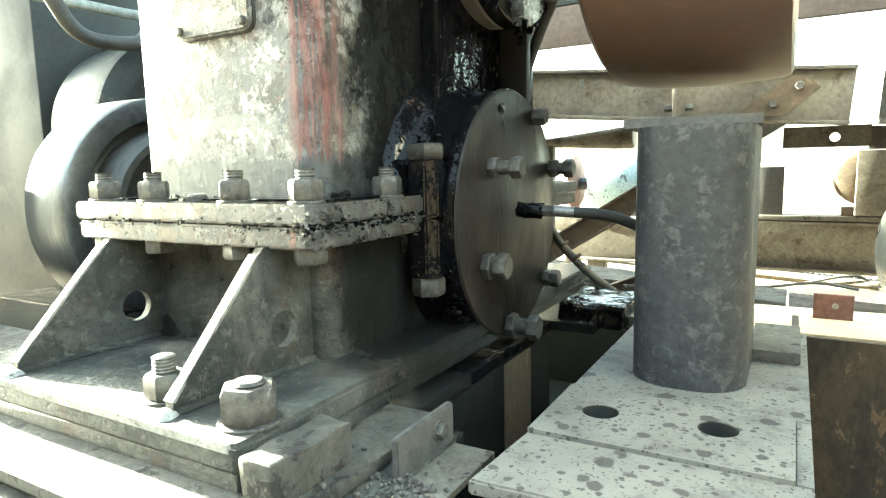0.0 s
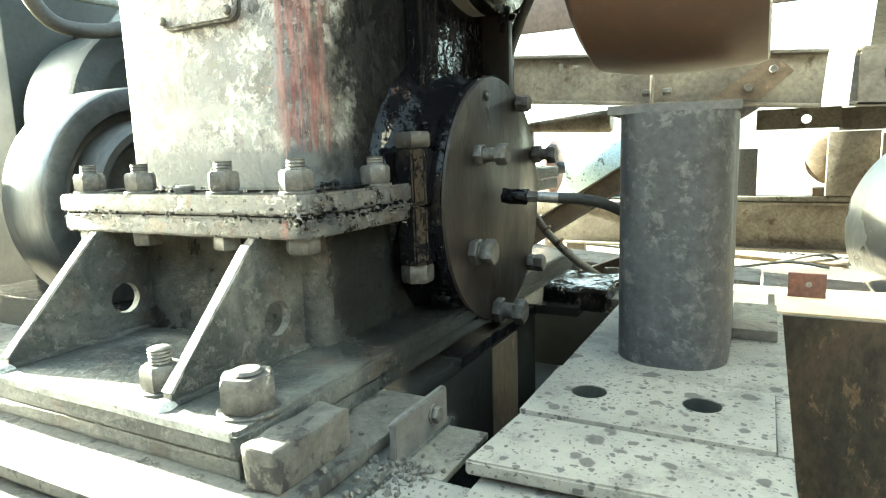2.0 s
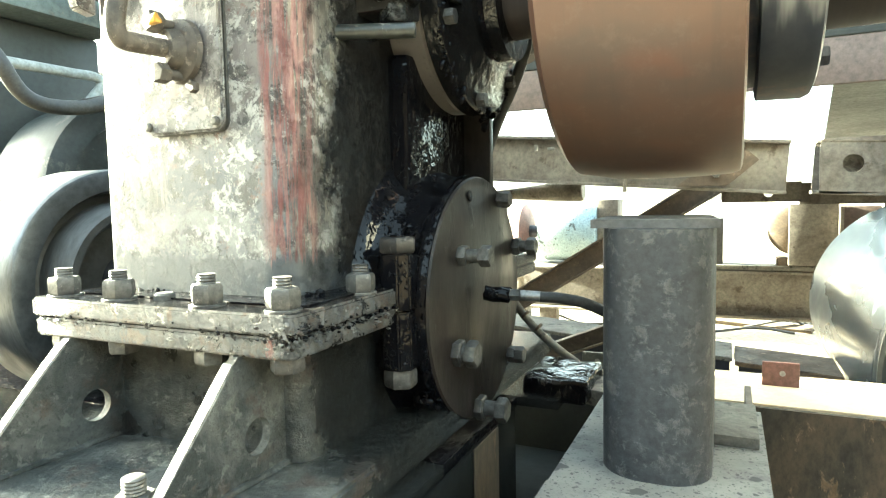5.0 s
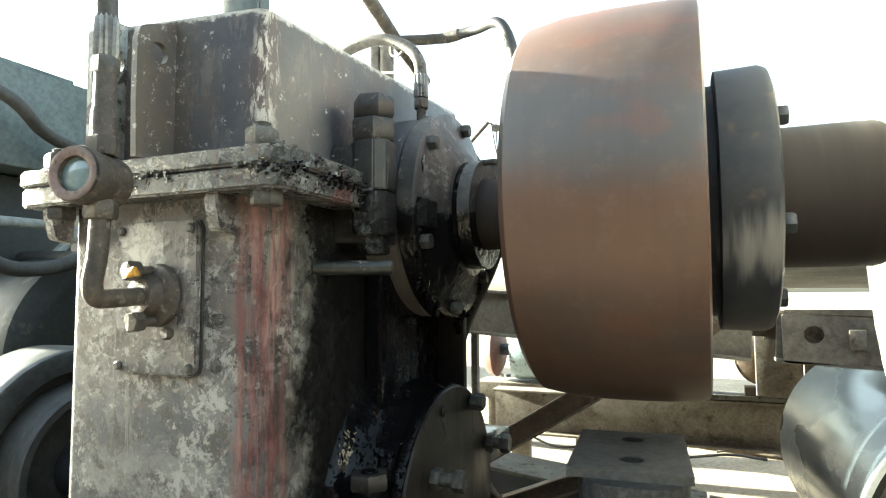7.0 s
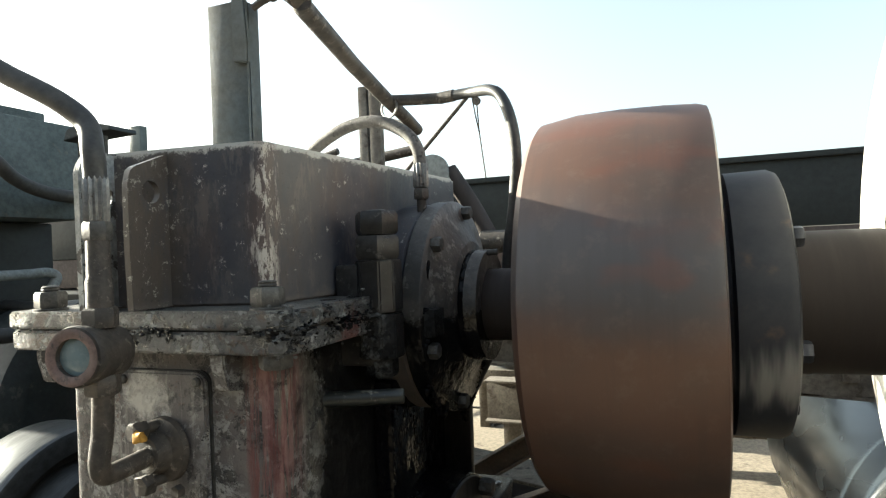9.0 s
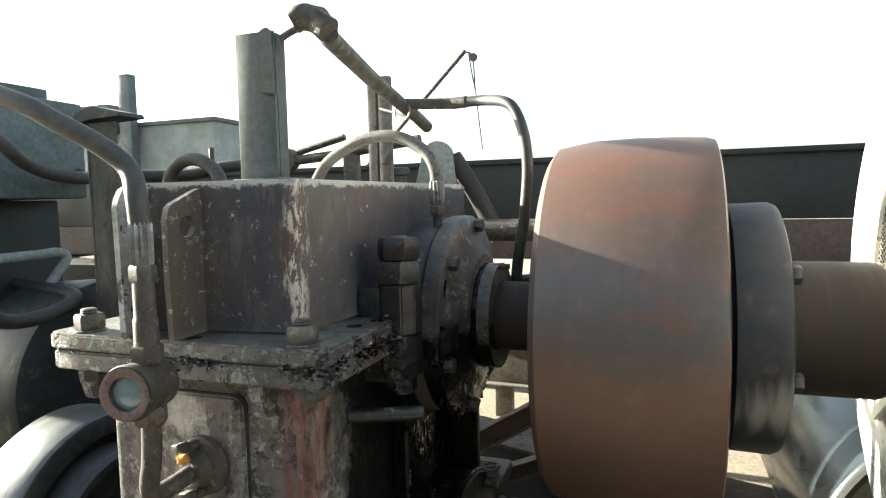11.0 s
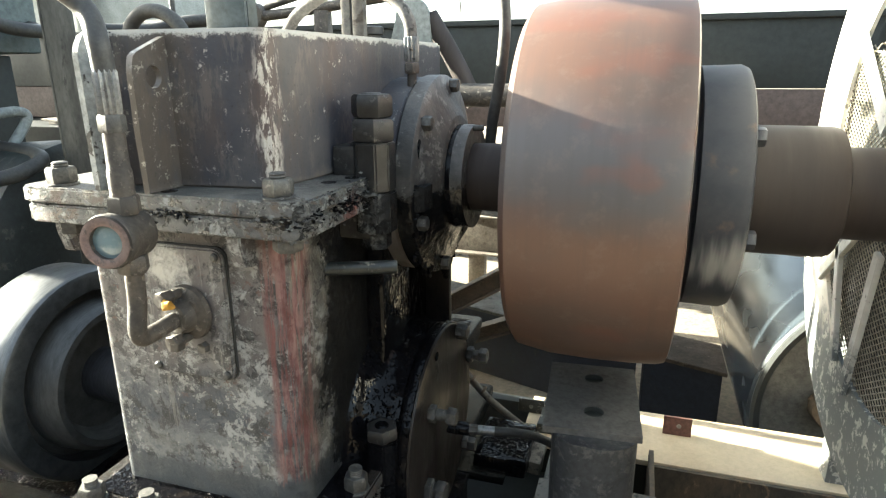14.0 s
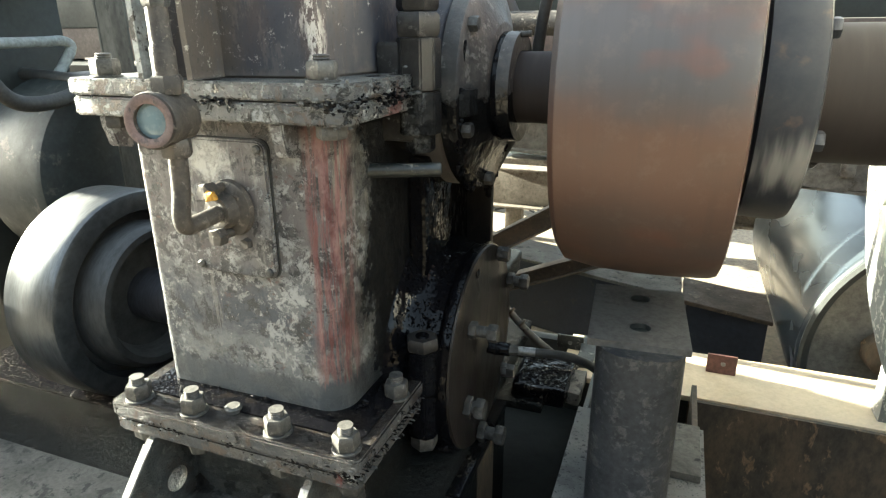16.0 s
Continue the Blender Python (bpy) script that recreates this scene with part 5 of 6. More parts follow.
# ---- oil sight line on the gearbox front ----
def crimped(at, way, r, ln, k=14):
    """A hose ferrule whose skirt is crimped into k ridges."""
    u, v, w = basis(way)
    star = [(r if i % 2 else r * 0.84) for i in range(2 * k)]
    bm_ = M()
    rings = []
    for d, f in ((0, 0.9), (0.004, 1.0), (ln - 0.004, 1.0), (ln, 0.9)):
        rings.append([bm_.verts.new(Vector(at) + w * d + (u * math.cos(math.pi * i / k) + v * math.sin(math.pi * i / k)) * s * f) for i, s in enumerate(star)])
    for a_, b_ in zip(rings, rings[1:]):
        for i in range(2 * k):
            j = (i + 1) % (2 * k)
            bm_.faces.new((a_[i], a_[j], b_[j], b_[i]))
    bm_.faces.new(rings[0][::-1])
    bm_.faces.new(rings[-1])
    return bm_


oil = thing("oil_sight_line", (-0.84, 0.69, 1.42), "oil line with a round sight glass on the gearbox front", "pipe")
n_ = Vector((0.22, -0.97, 0.03)).normalized()
c_ = Vector((-0.838, 0.68, 1.637))
gauge = part("gauge_body", lathe(M(), c_ + n_ * -0.045, n_, [(0, 0), (0, 0.034), (0.012, 0.042), (0.075, 0.043), (0.083, 0.045), (0.09, 0.043), (0.092, 0.033), (0.086, 0.03), (0.08, 0.028), (0.08, 0)], 48), PIPE, oil)
part("bezel", lathe(M(), c_ + n_ * 0.046, n_, [(0, 0.027), (0.003, 0.041), (0.004, 0.036), (0.001, 0.027)], 40), PINK, gauge, "pinkish worn bezel")
part("glass", lathe(M(), c_ + n_ * 0.0365, n_, [(0.0, 0.0278), (0.003, 0.02), (0.004, 0)], 40), GLASS, gauge, "bluish oil sight glass")
px_, py_ = -0.829, 0.684
part("lower_nut", hexnut(M(), (px_, py_, 1.575), (0, 0, 1), 0.044, 0.03, 0.3), PIPE, oil)
part("upper_nut", hexnut(M(), (px_, py_, 1.675), (0, 0, 1), 0.044, 0.03, 0.3), PIPE, oil)
part("riser", lathe(M(), (px_, py_, 1.7), (0, 0, 1), [(0, 0.019), (0.045, 0.019), (0.05, 0.017), (0.11, 0.0165), (0.11, 0)], 24), PIPE, oil)
part("hose_nut", hexnut(M(), (px_, py_, 1.805), (0, 0, 1), 0.036, 0.028, 0.1), NUT, oil)
part("ferrule", crimped((px_, py_, 1.832), (0, 0, 1), 0.0185, 0.068), CHROME, oil, "crimped silver ferrule")
part("hose", tube(M(), [(px_, py_, 1.895), (px_ - 0.004, py_, 1.94), (-0.86, 0.698, 1.985), (-0.9, 0.685, 2.022), (-0.97, 0.668, 2.062), (-1.06, 0.655, 2.105), (-1.3, 0.64, 2.17), (-1.7, 0.62, 2.12), (-2.0, 0.7, 1.9)], 0.0165, 16), RUBBER, oil, "thick dusty rubber hose")
part("elbow", tube(M(), [(px_, py_, 1.59), (px_ - 0.002, py_ - 0.002, 1.52), (px_ - 0.006, py_ - 0.006, 1.475), (px_ - 0.008, py_ + 0.004, 1.453), (-0.836, 0.725, 1.452), (-0.836, 0.785, 1.456)], 0.0155, 16), PIPE, oil)
fl_ = part("end_flange", lathe(M(), (-0.836, 0.807, 1.456), (-0.1, -0.99, 0), [(0, 0), (0, 0.055), (0.01, 0.053), (0.018, 0.036), (0.04, 0.03), (0.042, 0)], 40), PIPE, oil)
for x, z in ((-0.842, 1.497), (-0.83, 1.412)):
    s = part("bolt", rod(M(), (x, 0.80, z), (x - 0.004, 0.752, z), 0.009, 14), PIPE, fl_)
    part("bolt_head", rough_up(hexnut(M(), (x - 0.003, 0.77, z), (-0.1, -0.99, 0), 0.03, 0.022, 0.2), 0.002, 50, 2, 3), PIPE, s)
    part("bolt_end", rough_up(hexnut(M(), (x + 0.03, 0.80, z - 0.02), (-0.1, -0.99, 0), 0.02, 0.014, 0.5), 0.001, 50, 1, 4), PIPE, fl_)
part("tag", rough_up(box(M(), -0.834, -0.816, 0.738, 0.748, 1.486, 1.504, 0.003), 0.005, 60, 3, 9), BRASS, fl_, "bright yellow brass fragment")

# ---- hoses and posts above the gearbox ----
def hose_end(parent, at, way, r, ln=0.05, material=CHROME):
    w = Vector(way).normalized()
    bm_ = crimped(at, w, r * 1.25, ln)
    f = part("ferrule", bm_, material, parent, "crimped hose ferrule")
    part("swivel_nut", hexnut(M(), Vector(at) - w * 0.026, w, r * 2.2, 0.024, 0.2), PIPE, f)


bh = thing("bearing_hose", (-0.556, 1.30, 1.86), "weathered grey hose arching over from the upper bearing", "hose")
hose_end(bh, (-0.556, 1.30, 1.915), (0, 0, 1), 0.0145, 0.055)
part("nipple", rod(M(), (-0.556, 1.30, 1.855), (-0.556, 1.30, 1.892), 0.011, 16), PIPE, bh)
part("hose", tube(M(), [(-0.556, 1.30, 1.965), (-0.562, 1.302, 2.005), (-0.592, 1.308, 2.045), (-0.655, 1.315, 2.078), (-0.72, 1.322, 2.084), (-0.79, 1.33, 2.068), (-0.87, 1.34, 2.025), (-0.92, 1.35, 1.965)], 0.0145, 14), HOSEG, bh)

rh = thing("return_hose", (-0.40, 1.5, 1.75), "black hose hanging down behind the upper shaft from a steel pipe", "hose")
part("hose", tube(M(), [(-0.62, 1.62, 1.2), (-0.58, 1.62, 1.33), (-0.535, 1.6, 1.42), (-0.475, 1.57, 1.52), (-0.435, 1.53, 1.6), (-0.42, 1.51, 1.68), (-0.407, 1.5, 1.78), (-0.392, 1.5, 1.87), (-0.381, 1.5, 1.99), (-0.389, 1.505, 2.08), (-0.415, 1.52, 2.15), (-0.45, 1.54, 2.18), (-0.52, 1.6, 2.197), (-0.58, 1.62, 2.2)], 0.0145, 14), RUBBER, rh)
part("coupling", rod(M(), (-0.575, 1.618, 2.2), (-0.625, 1.63, 2.2), 0.0165, 16), PIPE, rh)
part("feed_pipe", tube(M(), [(-0.62, 1.63, 2.2), (-0.70, 1.62, 2.203), (-0.77, 1.6, 2.205)], 0.0155, 14, False), PIPE, rh)
part("main_pipe", tube(M(), [(-0.652, 0.985, 2.243), (-0.66, 1.0, 2.24), (-0.72, 1.3, 2.222), (-0.77, 1.6, 2.205), (-0.782, 1.75, 2.187), (-0.79, 1.86, 2.168)], 0.019, 18, False), PIPE, rh, "thick steel pipe sloping down")
part("valve", rough_up(tube(M(), [(-0.645, 0.975, 2.246), (-0.67, 0.975, 2.268), (-0.70, 0.975, 2.278), (-0.715, 0.975, 2.272)], 0.024, 16), 0.006, 30, 1, 8), PIPE, rh, "grimy valve fitting at the pipe end")
part("ring", lathe(M(), (-0.768, 1.598, 2.185), (0.3, 1, -0.1), [(0, 0.026), (0.0, 0.031), (0.006, 0.031), (0.006, 0.026), (0, 0.026)], 24), CHROME, rh)

cp = thing("channel_post", (-0.79, 0.98, 1.968), "short green-grey steel channel post standing on the gearbox cover", "post")
part("web", box(M(), -0.838, -0.752, 0.95, 0.958, 1.968, 2.252, 0.002), POSTG, cp)
part("flange", box(M(), -0.838, -0.830, 0.960, 0.99, 1.968, 2.25, 0.002), POSTG, cp)
part("flange", box(M(), -0.760, -0.752, 0.960, 0.99, 1.968, 2.25, 0.002), POSTG, cp)
part("side_plate", slab(M(), [(-0.775, 2.135), (-0.742, 2.13), (-0.74, 2.16), (-0.746, 2.245), (-0.76, 2.256), (-0.775, 2.25)], "y", 0.938, 0.948, 0.002), POSTG, cp)
part("hook", tube(M(), [(-0.742, 0.96, 2.236), (-0.722, 0.965, 2.248), (-0.70, 0.975, 2.26)], 0.007, 8), PIPE, cp)
part("foot_plate", box(M(), -0.85, -0.725, 0.94, 1.035, 1.9685, 1.974, 0.002), POSTG, cp)

tp = thing("twin_post", (-1.0, 1.96, 0.68), "pair of slim upright steel angles behind the gearbox", "post")
part("upright", box(M(), -1.045, -1.012, 1.94, 1.97, 0.68, 2.36, 0.002), STEELBG, tp)
part("upright", box(M(), -1.004, -0.962, 1.94, 1.97, 0.68, 2.365, 0.002), STEELBG, tp)
part("clamp", tube(M(), [(-0.99, 1.93, 2.25), (-0.90, 1.88, 2.22), (-0.80, 1.83, 2.18)], 0.005, 8), PIPE, tp)

linkage = thing("linkage_bar", (-1.3, 2.2, 2.1), "grimy control linkage bar with pivot eyes and bolts", "linkage")
part("bar", tube(M(), [(-2.2, 2.2, 2.085), (-1.6, 2.2, 2.10), (-1.35, 2.2, 2.12), (-0.95, 2.2, 2.165)], 0.02, 14, False), PIPE, linkage)
part("upper_bar", tube(M(), [(-1.5, 2.2, 2.14), (-1.28, 2.2, 2.192)], 0.014, 12, False), PIPE, linkage)
part("pivot_eye", lathe(M(), (-1.555, 2.17, 2.11), (0, 1, 0), [(0, 0.03), (0, 0.05), (0.05, 0.05), (0.05, 0.03), (0, 0.03)], 28), PIPE, linkage)
part("eye_nut", hexnut(M(), (-1.93, 2.18, 2.075), (0, 0, 1), 0.05, 0.04, 0.2), NUT, linkage)
part("eye_nut", hexnut(M(), (-1.7, 2.2, 2.07), (-1, 0, 0), 0.06, 0.05, 0.2), NUT, linkage)
part("hose_stub", tube(M(), [(-1.7, 2.2, 2.1), (-1.85, 2.15, 2.09), (-2.0, 2.1, 2.06), (-2.2, 2.0, 2.06)], 0.026, 12), RUBBER, linkage)
part("bolt", thread(M(), (-1.6, 2.18, 2.15), (0, 0, 1), 0.01, 0.05), NUT, linkage)
part("bolt", thread(M(), (-1.93, 2.18, 2.11), (0, 0, 1), 0.012, 0.07), NUT, linkage)
part("stand", box(M(), -1.28, -1.22, 2.18, 2.22, 0.68, 2.12, 0.003), PIPE, linkage)
jib = thing("lifting_jib", (-7.83, 10.3, 0), "thin leaning lifting jib with a hanging cable, far behind", "crane")
part("boom", tube(M(), [(-7.83, 10.3, 0.0), (-3.258, 10.3, 4.496)], 0.035, 10, False), PIPE, jib)
part("sheave", lathe(M(), (-3.12, 10.29, 4.367), (0, 1, 0), [(-0.02, 0), (-0.02, 0.07), (0.0, 0.05), (0.02, 0.07), (0.02, 0)], 20), PIPE, jib)
part("sheave_hanger", tube(M(), [(-3.27, 10.3, 4.47), (-3.19, 10.3, 4.45), (-3.12, 10.3, 4.367)], 0.014, 8), PIPE, jib)
part("cable", tube(M(), [(-3.205, 10.3, 4.45), (-3.15, 10.3, 4.1), (-3.092, 10.3, 3.789)], 0.013, 6), PIPE, jib)
part("cable", tube(M(), [(-3.12, 10.3, 4.3), (-3.105, 10.3, 4.0), (-3.092, 10.3, 3.789), (-2.984, 10.3, 2.797)], 0.013, 6), PIPE, jib)
loop = thing("hose_loop", (-1.52, 1.62, 1.9), "grey hose looping up behind the gearbox cover", "hose")
part("hose", tube(M(), [(-1.64, 1.6, 1.9), (-1.625, 1.6, 2.015), (-1.585, 1.6, 2.065), (-1.525, 1.6, 2.08), (-1.465, 1.6, 2.06), (-1.42, 1.6, 2.01), (-1.40, 1.6, 1.9), (-1.38, 1.7, 1.4), (-1.4, 1.8, 0.69)], 0.022, 14), RUBBER, loop)

lever = thing("lever_plate", (-0.97, 2.42, 0), "pale rounded lever plate with a rusty arm", "lever")
part("plate", slab(M(), [(-1.075, 1.93), (-1.03, 2.09)] + [(-0.955 + 0.072 * math.cos(radians(a)), 2.105 + 0.072 * math.sin(radians(a))) for a in range(170, -1, -17)] + [(-0.875, 2.0), (-0.86, 1.93)], "y", 2.4, 2.425, 0.003), PALE, lever)
part("arm", tube(M(), [(-0.90, 2.45, 2.11), (-0.80, 2.45, 1.95), (-0.70, 2.45, 1.76)], 0.04, 12), SHAFT, lever)
part("cross_tube", rod(M(), (-0.74, 2.36, 1.80), (-0.5, 2.36, 1.80), 0.045, 24), PIPE, lever)
part("stand", box(M(), -1.07, -0.98, 2.36, 2.42, 0.0, 1.95, 0.004), BROWN, lever)
part("cap", lathe(M(), (-1.095, 2.3, 1.99), (0, 0, 1), [(0, 0), (0, 0.04), (0.04, 0.04), (0.045, 0.052), (0.07, 0.052), (0.075, 0.045), (0.075, 0)], 28), RUBBER, lever)

# ---- grease hose and conduit by the lower bearing ----
gh = thing("grease_hose", (-0.46, 1.3, 0.98), "black grease hose with a greasy fitting on the bearing cover", "hose")
part("fitting", rough_up(rod(M(), (-0.468, 1.285, 0.985), (-0.41, 1.297, 0.982), 0.016, 24), 0.006, 60, 2, 2), OIL, gh, "fitting caked in black grease")
part("swivel_nut", hexnut(M(), (-0.415, 1.295, 0.983), (1, 0.25, -0.05), 0.024, 0.026), NUT, gh)
part("ferrule", rod(M(), (-0.39, 1.301, 0.982), (-0.345, 1.312, 0.979), 0.012, 16), CHROME, gh)
part("hose", tube(M(), [(-0.347, 1.311, 0.979), (-0.30, 1.325, 0.975), (-0.25, 1.345, 0.962), (-0.20, 1.37, 0.93), (-0.17, 1.41, 0.87), (-0.17, 1.47, 0.78), (-0.19, 1.53, 0.715)], 0.012, 14), RUBBER, gh)
cd = thing("conduit", (-0.45, 1.8, 0.75), "dusty beige conduit pipe leaning behind the bearing", "conduit")
part("pipe", tube(M(), [(-0.60, 1.83, 0.91), (-0.545, 1.83, 0.835), (-0.47, 1.825, 0.765), (-0.36, 1.82, 0.69), (-0.3, 1.82, 0.66)], 0.0125, 12), DUST, cd)
for k in (0.25, 0.42):
    p = Vector((-0.60, 1.83, 0.91)).lerp(Vector((-0.36, 1.82, 0.69)), k) + Vector((-0.004, 0, -0.012))
    part("ring", rod(M(), p, p + Vector((0.006, 0, -0.0055)), 0.0165, 14), RUSTBG, cd)

# ---- machine frame behind ----
fb = beam("frame_beam", (-3.2, 2.6, 1.555), (0.22, 2.6, 1.295), 0.195, 0.1, 0.012, STEELBG, "weathered grey-brown steel beam of the machine frame", flange=1)
part("leg", box(M(), -2.9, -2.8, 2.55, 2.65, 0.0, 1.44, 0.003), STEELBG, fb)
part("gusset", slab(M(), [(-0.16, 1.235), (0.03, 1.37), (0.075, 1.372), (0.125, 1.325), (0.02, 1.235)], "y", 2.53, 2.54, 0.002), RUSTBG, fb, "brown gusset plate with two bolts")
for x, z in ((-0.018, 1.277), (0.06, 1.335)):
    part("bolt", hexnut(M(), (x, 2.531, z), (0, -1, 0), 0.026, 0.02, 0.2), NUT, fb)
part("splice_rib", box(M(), -0.352, -0.343, 2.50, 2.55, 1.22, 1.44, 0.002), STEELBG, fb)
for x in (-0.385, -0.31):
    part("bolt", hexnut(M(), (x, 2.535, 1.285), (1, 0, 0), 0.026, 0.03, 0.2), NUT, fb)
part("weld_tag", rough_up(box(M(), -0.72, -0.705, 2.54, 2.55, 1.40, 1.425, 0.002), 0.004, 60, 2, 4), DUST, fb)
part("weld_tag", rough_up(box(M(), -0.66, -0.63, 2.54, 2.55, 1.40, 1.412, 0.002), 0.004, 60, 2, 5), DUST, fb)
ro = thing("roller", (-1.2, 4.6, 0), "dusty tan tapered roller on two legs behind the frame", "roller")
part("drum", lathe(M(), (0, 4.6, 1.30), (1, 0, 0.03), [(-2.4, 0), (-2.4, 0.03), (-1.7, 0.03), (-1.45, 0.045), (-1.1, 0.075), (-0.97, 0.082), (-0.95, 0.07), (-0.95, 0)], 40), STEELBG, ro)
for x in (-2.3, -1.6):
    part("leg", box(M(), x, x + 0.05, 4.57, 4.63, 0.0, 1.24, 0.003), STEELBG, ro)
fb2 = beam("frame_beam", (0.30, 2.6, 1.293), (1.9, 2.6, 1.2), 0.19, 0.1, 0.012, STEELBG, "weathered frame beam end with a holed plate", flange=1)
part("leg", box(M(), 1.7, 1.8, 2.55, 2.65, 0.0, 1.13, 0.003), STEELBG, fb2)
n = 28
hole = [(0.415 + 0.032 * math.cos(2 * math.pi * k / n), 1.30 + 0.032 * math.sin(2 * math.pi * k / n)) for k in range(n)]
outer = []
for k in range(n):
    c, s_ = math.cos(2 * math.pi * (k + 0.5) / n), math.sin(2 * math.pi * (k + 0.5) / n)
    t = min((0.265 if c > 0 else 0.1) / max(abs(c), 1e-6), (0.09 if s_ > 0 else 0.105) / max(abs(s_), 1e-6))
    outer.append((0.415 + c * t, 1.30 + s_ * t))
part("holed_plate", annulus(M(), outer, hole, "y", 2.55, 2.562), STEELBG, fb2, "plate with a round hole")
part("clip", box(M(), 0.52, 0.57, 2.53, 2.55, 1.25, 1.32, 0.004), STEELBG, fb2)
rb = thing("rear_strap", (0.6, 4.6, 0), "weathered flat steel strap with a small hole, on legs", "beam")
bm = M()
holed(bm, 0.262, 1.22, 0.028, -0.02, 0.45, 1.16, 1.29, "y", 4.6, 4.615)
part("holed_strap", bm, STEELBG, rb, "flat strap with a small round hole")
part("strap", box(M(), 0.44, 2.3, 4.617, 4.63, 1.14, 1.28, 0.002), STEELBG, rb)
for x in (0.9, 2.2):
    part("leg", box(M(), x, x + 0.07, 4.632, 4.69, 0.0, 1.2, 0.003), STEELBG, rb)
br = beam("diagonal_brace", (-1.88, 2.9, 0.1), (0.02, 2.9, 1.285), 0.10, 0.09, 0.01, RUSTBG, "rusty diagonal channel brace of the frame", flange=1)
br2 = beam("diagonal_brace", (-1.6, 3.3, 0.05), (-0.35, 3.3, 0.573), 0.09, 0.09, 0.01, RUSTBG, "second rusty brace lower down", flange=1)
lb = beam("low_beam", (-1.6, 5.2, 0.465), (3.4, 5.2, 0.465), 0.36, 0.2, 0.018, STEELBG, "dusty lower frame beam with a dark tide line", flange=1)
part("leg", box(M(), -1.45, -1.3, 5.15, 5.25, 0.0, 0.285, 0.003), STEELBG, lb)
part("leg", box(M(), 3.1, 3.25, 5.15, 5.25, 0.0, 0.285, 0.003), STEELBG, lb)
sp = thing("short_post", (-0.08, 5.2, 0.645), "short grey upright on the lower beam", "post")
part("upright", box(M(), -0.17, -0.01, 5.14, 5.28, 0.645, 1.04, 0.003), CAPM, sp)
bn = thing("hanging_bin", (0.5, 5.2, 0.645), "brown rounded steel bin on the lower beam", "bin")
part("shell", lathe(M(), (0.47, 5.1, 0.95), (0, 1, 0), [(0, 0), (0.0, 0.15), (0.02, 0.18), (0.4, 0.18), (0.4, 0)], 32), RUSTBG, bn)
part("front_plate", box(M(), 0.42, 0.72, 5.05, 5.1, 0.7, 1.14, 0.004), STEELBG, bn)
part("rib", box(M(), 0.72, 0.745, 5.0, 5.1, 0.645, 1.12, 0.003), STEELBG, bn)
part("foot", box(M(), 0.35, 0.6, 5.12, 5.28, 0.645, 0.75, 0.003), RUSTBG, bn)
part("side_box", box(M(), 0.75, 1.9, 5.1, 5.5, 0.645, 1.12, 0.006), REDDISH, bn)
part("shelf", box(M(), -0.3, 0.9, 5.1, 5.3, 0.655, 0.69, 0.003), DUST, lb)

mot = thing("belt_motor", (-1.5, 6.0, 0), "chipped light blue drum with a red-brown flange on a stand", "motor")
part("drum", lathe(M(), (0, 6.0, 0.9), (1, 0, 0), [(-1.63, 0), (-1.63, 0.27), (-1.6, 0.285), (-1.12, 0.285), (-1.09, 0.27), (-1.09, 0)], 48), BLUE, mot)
part("flange", lathe(M(), (0, 6.0, 0.9), (1, 0, 0), [(-1.98, 0), (-1.98, 0.1), (-1.9, 0.24), (-1.82, 0.27), (-1.78, 0.2), (-1.78, 0)], 40), REDP, mot)
part("shaft", rod(M(), (-1.8, 6.0, 0.9), (-1.6, 6.0, 0.9), 0.06, 20), HUB, mot)
part("end_box", box(M(), -1.09, -0.9, 5.85, 6.15, 0.72, 1.2, 0.01), STEELBG, mot)
part("stand", box(M(), -2.0, -0.9, 5.8, 6.2, 0.45, 0.6, 0.01), STEELBG, mot)
part("leg", box(M(), -1.9, -1.8, 5.9, 6.1, 0.0, 0.45, 0.01), STEELBG, mot)
part("leg", box(M(), -1.05, -0.95, 5.9, 6.1, 0.0, 0.45, 0.01), STEELBG, mot)
can = thing("oil_can", (-2.2, 7.4, 0), "dirty yellow can standing on the sand", "can")
part("body", rough_up(box(M(), -2.34, -2.06, 7.3, 7.5, 0.0, 0.42, 0.04), 0.01, 9, 2, 5), CANM, can)
part("cap", rod(M(), (-2.13, 7.4, 0.41), (-2.13, 7.4, 0.47), 0.04, 16), RUBBER, can)
part("grip", tube(M(), [(-2.28, 7.4, 0.41), (-2.27, 7.4, 0.46), (-2.2, 7.4, 0.465), (-2.19, 7.4, 0.41)], 0.015, 8), CANM, can)

tank = thing("tank", (1.03, 3.3, 0), "large dusty blue-grey steel drum tank lying on the ground", "tank")
TX, TZ, TR = 1.03, 0.6, 0.575
part("shell", lathe(M(), (TX, 0, TZ), (0, 1, 0), [(2.36, TR - 0.012), (2.37, TR - 0.002), (2.39, TR), (4.1, TR), (4.15, TR - 0.01), (4.19, TR - 0.04), (4.2, TR - 0.1), (4.2, 0)], 128), DRUM, tank, "blue-grey drum shell with soft streaks")
part("rim", lathe(M(), (TX, 0, TZ), (0, 1, 0), [(2.35, TR - 0.045), (2.34, TR - 0.04), (2.335, TR - 0.02), (2.345, TR - 0.008), (2.36, TR - 0.01), (2.37, TR - 0.045), (2.35, TR - 0.045)], 128), DARK, tank, "black rim band")
part("end_plate", lathe(M(), (TX, 0, TZ), (0, -1, 0), [(-2.37, 0), (-2.375, TR - 0.03), (-2.365, TR - 0.03), (-2.358, 0.2), (-2.358, 0)][1:4] + [(-2.358, 0)], 96), ENDP, tank, "pale grey dusty end plate")
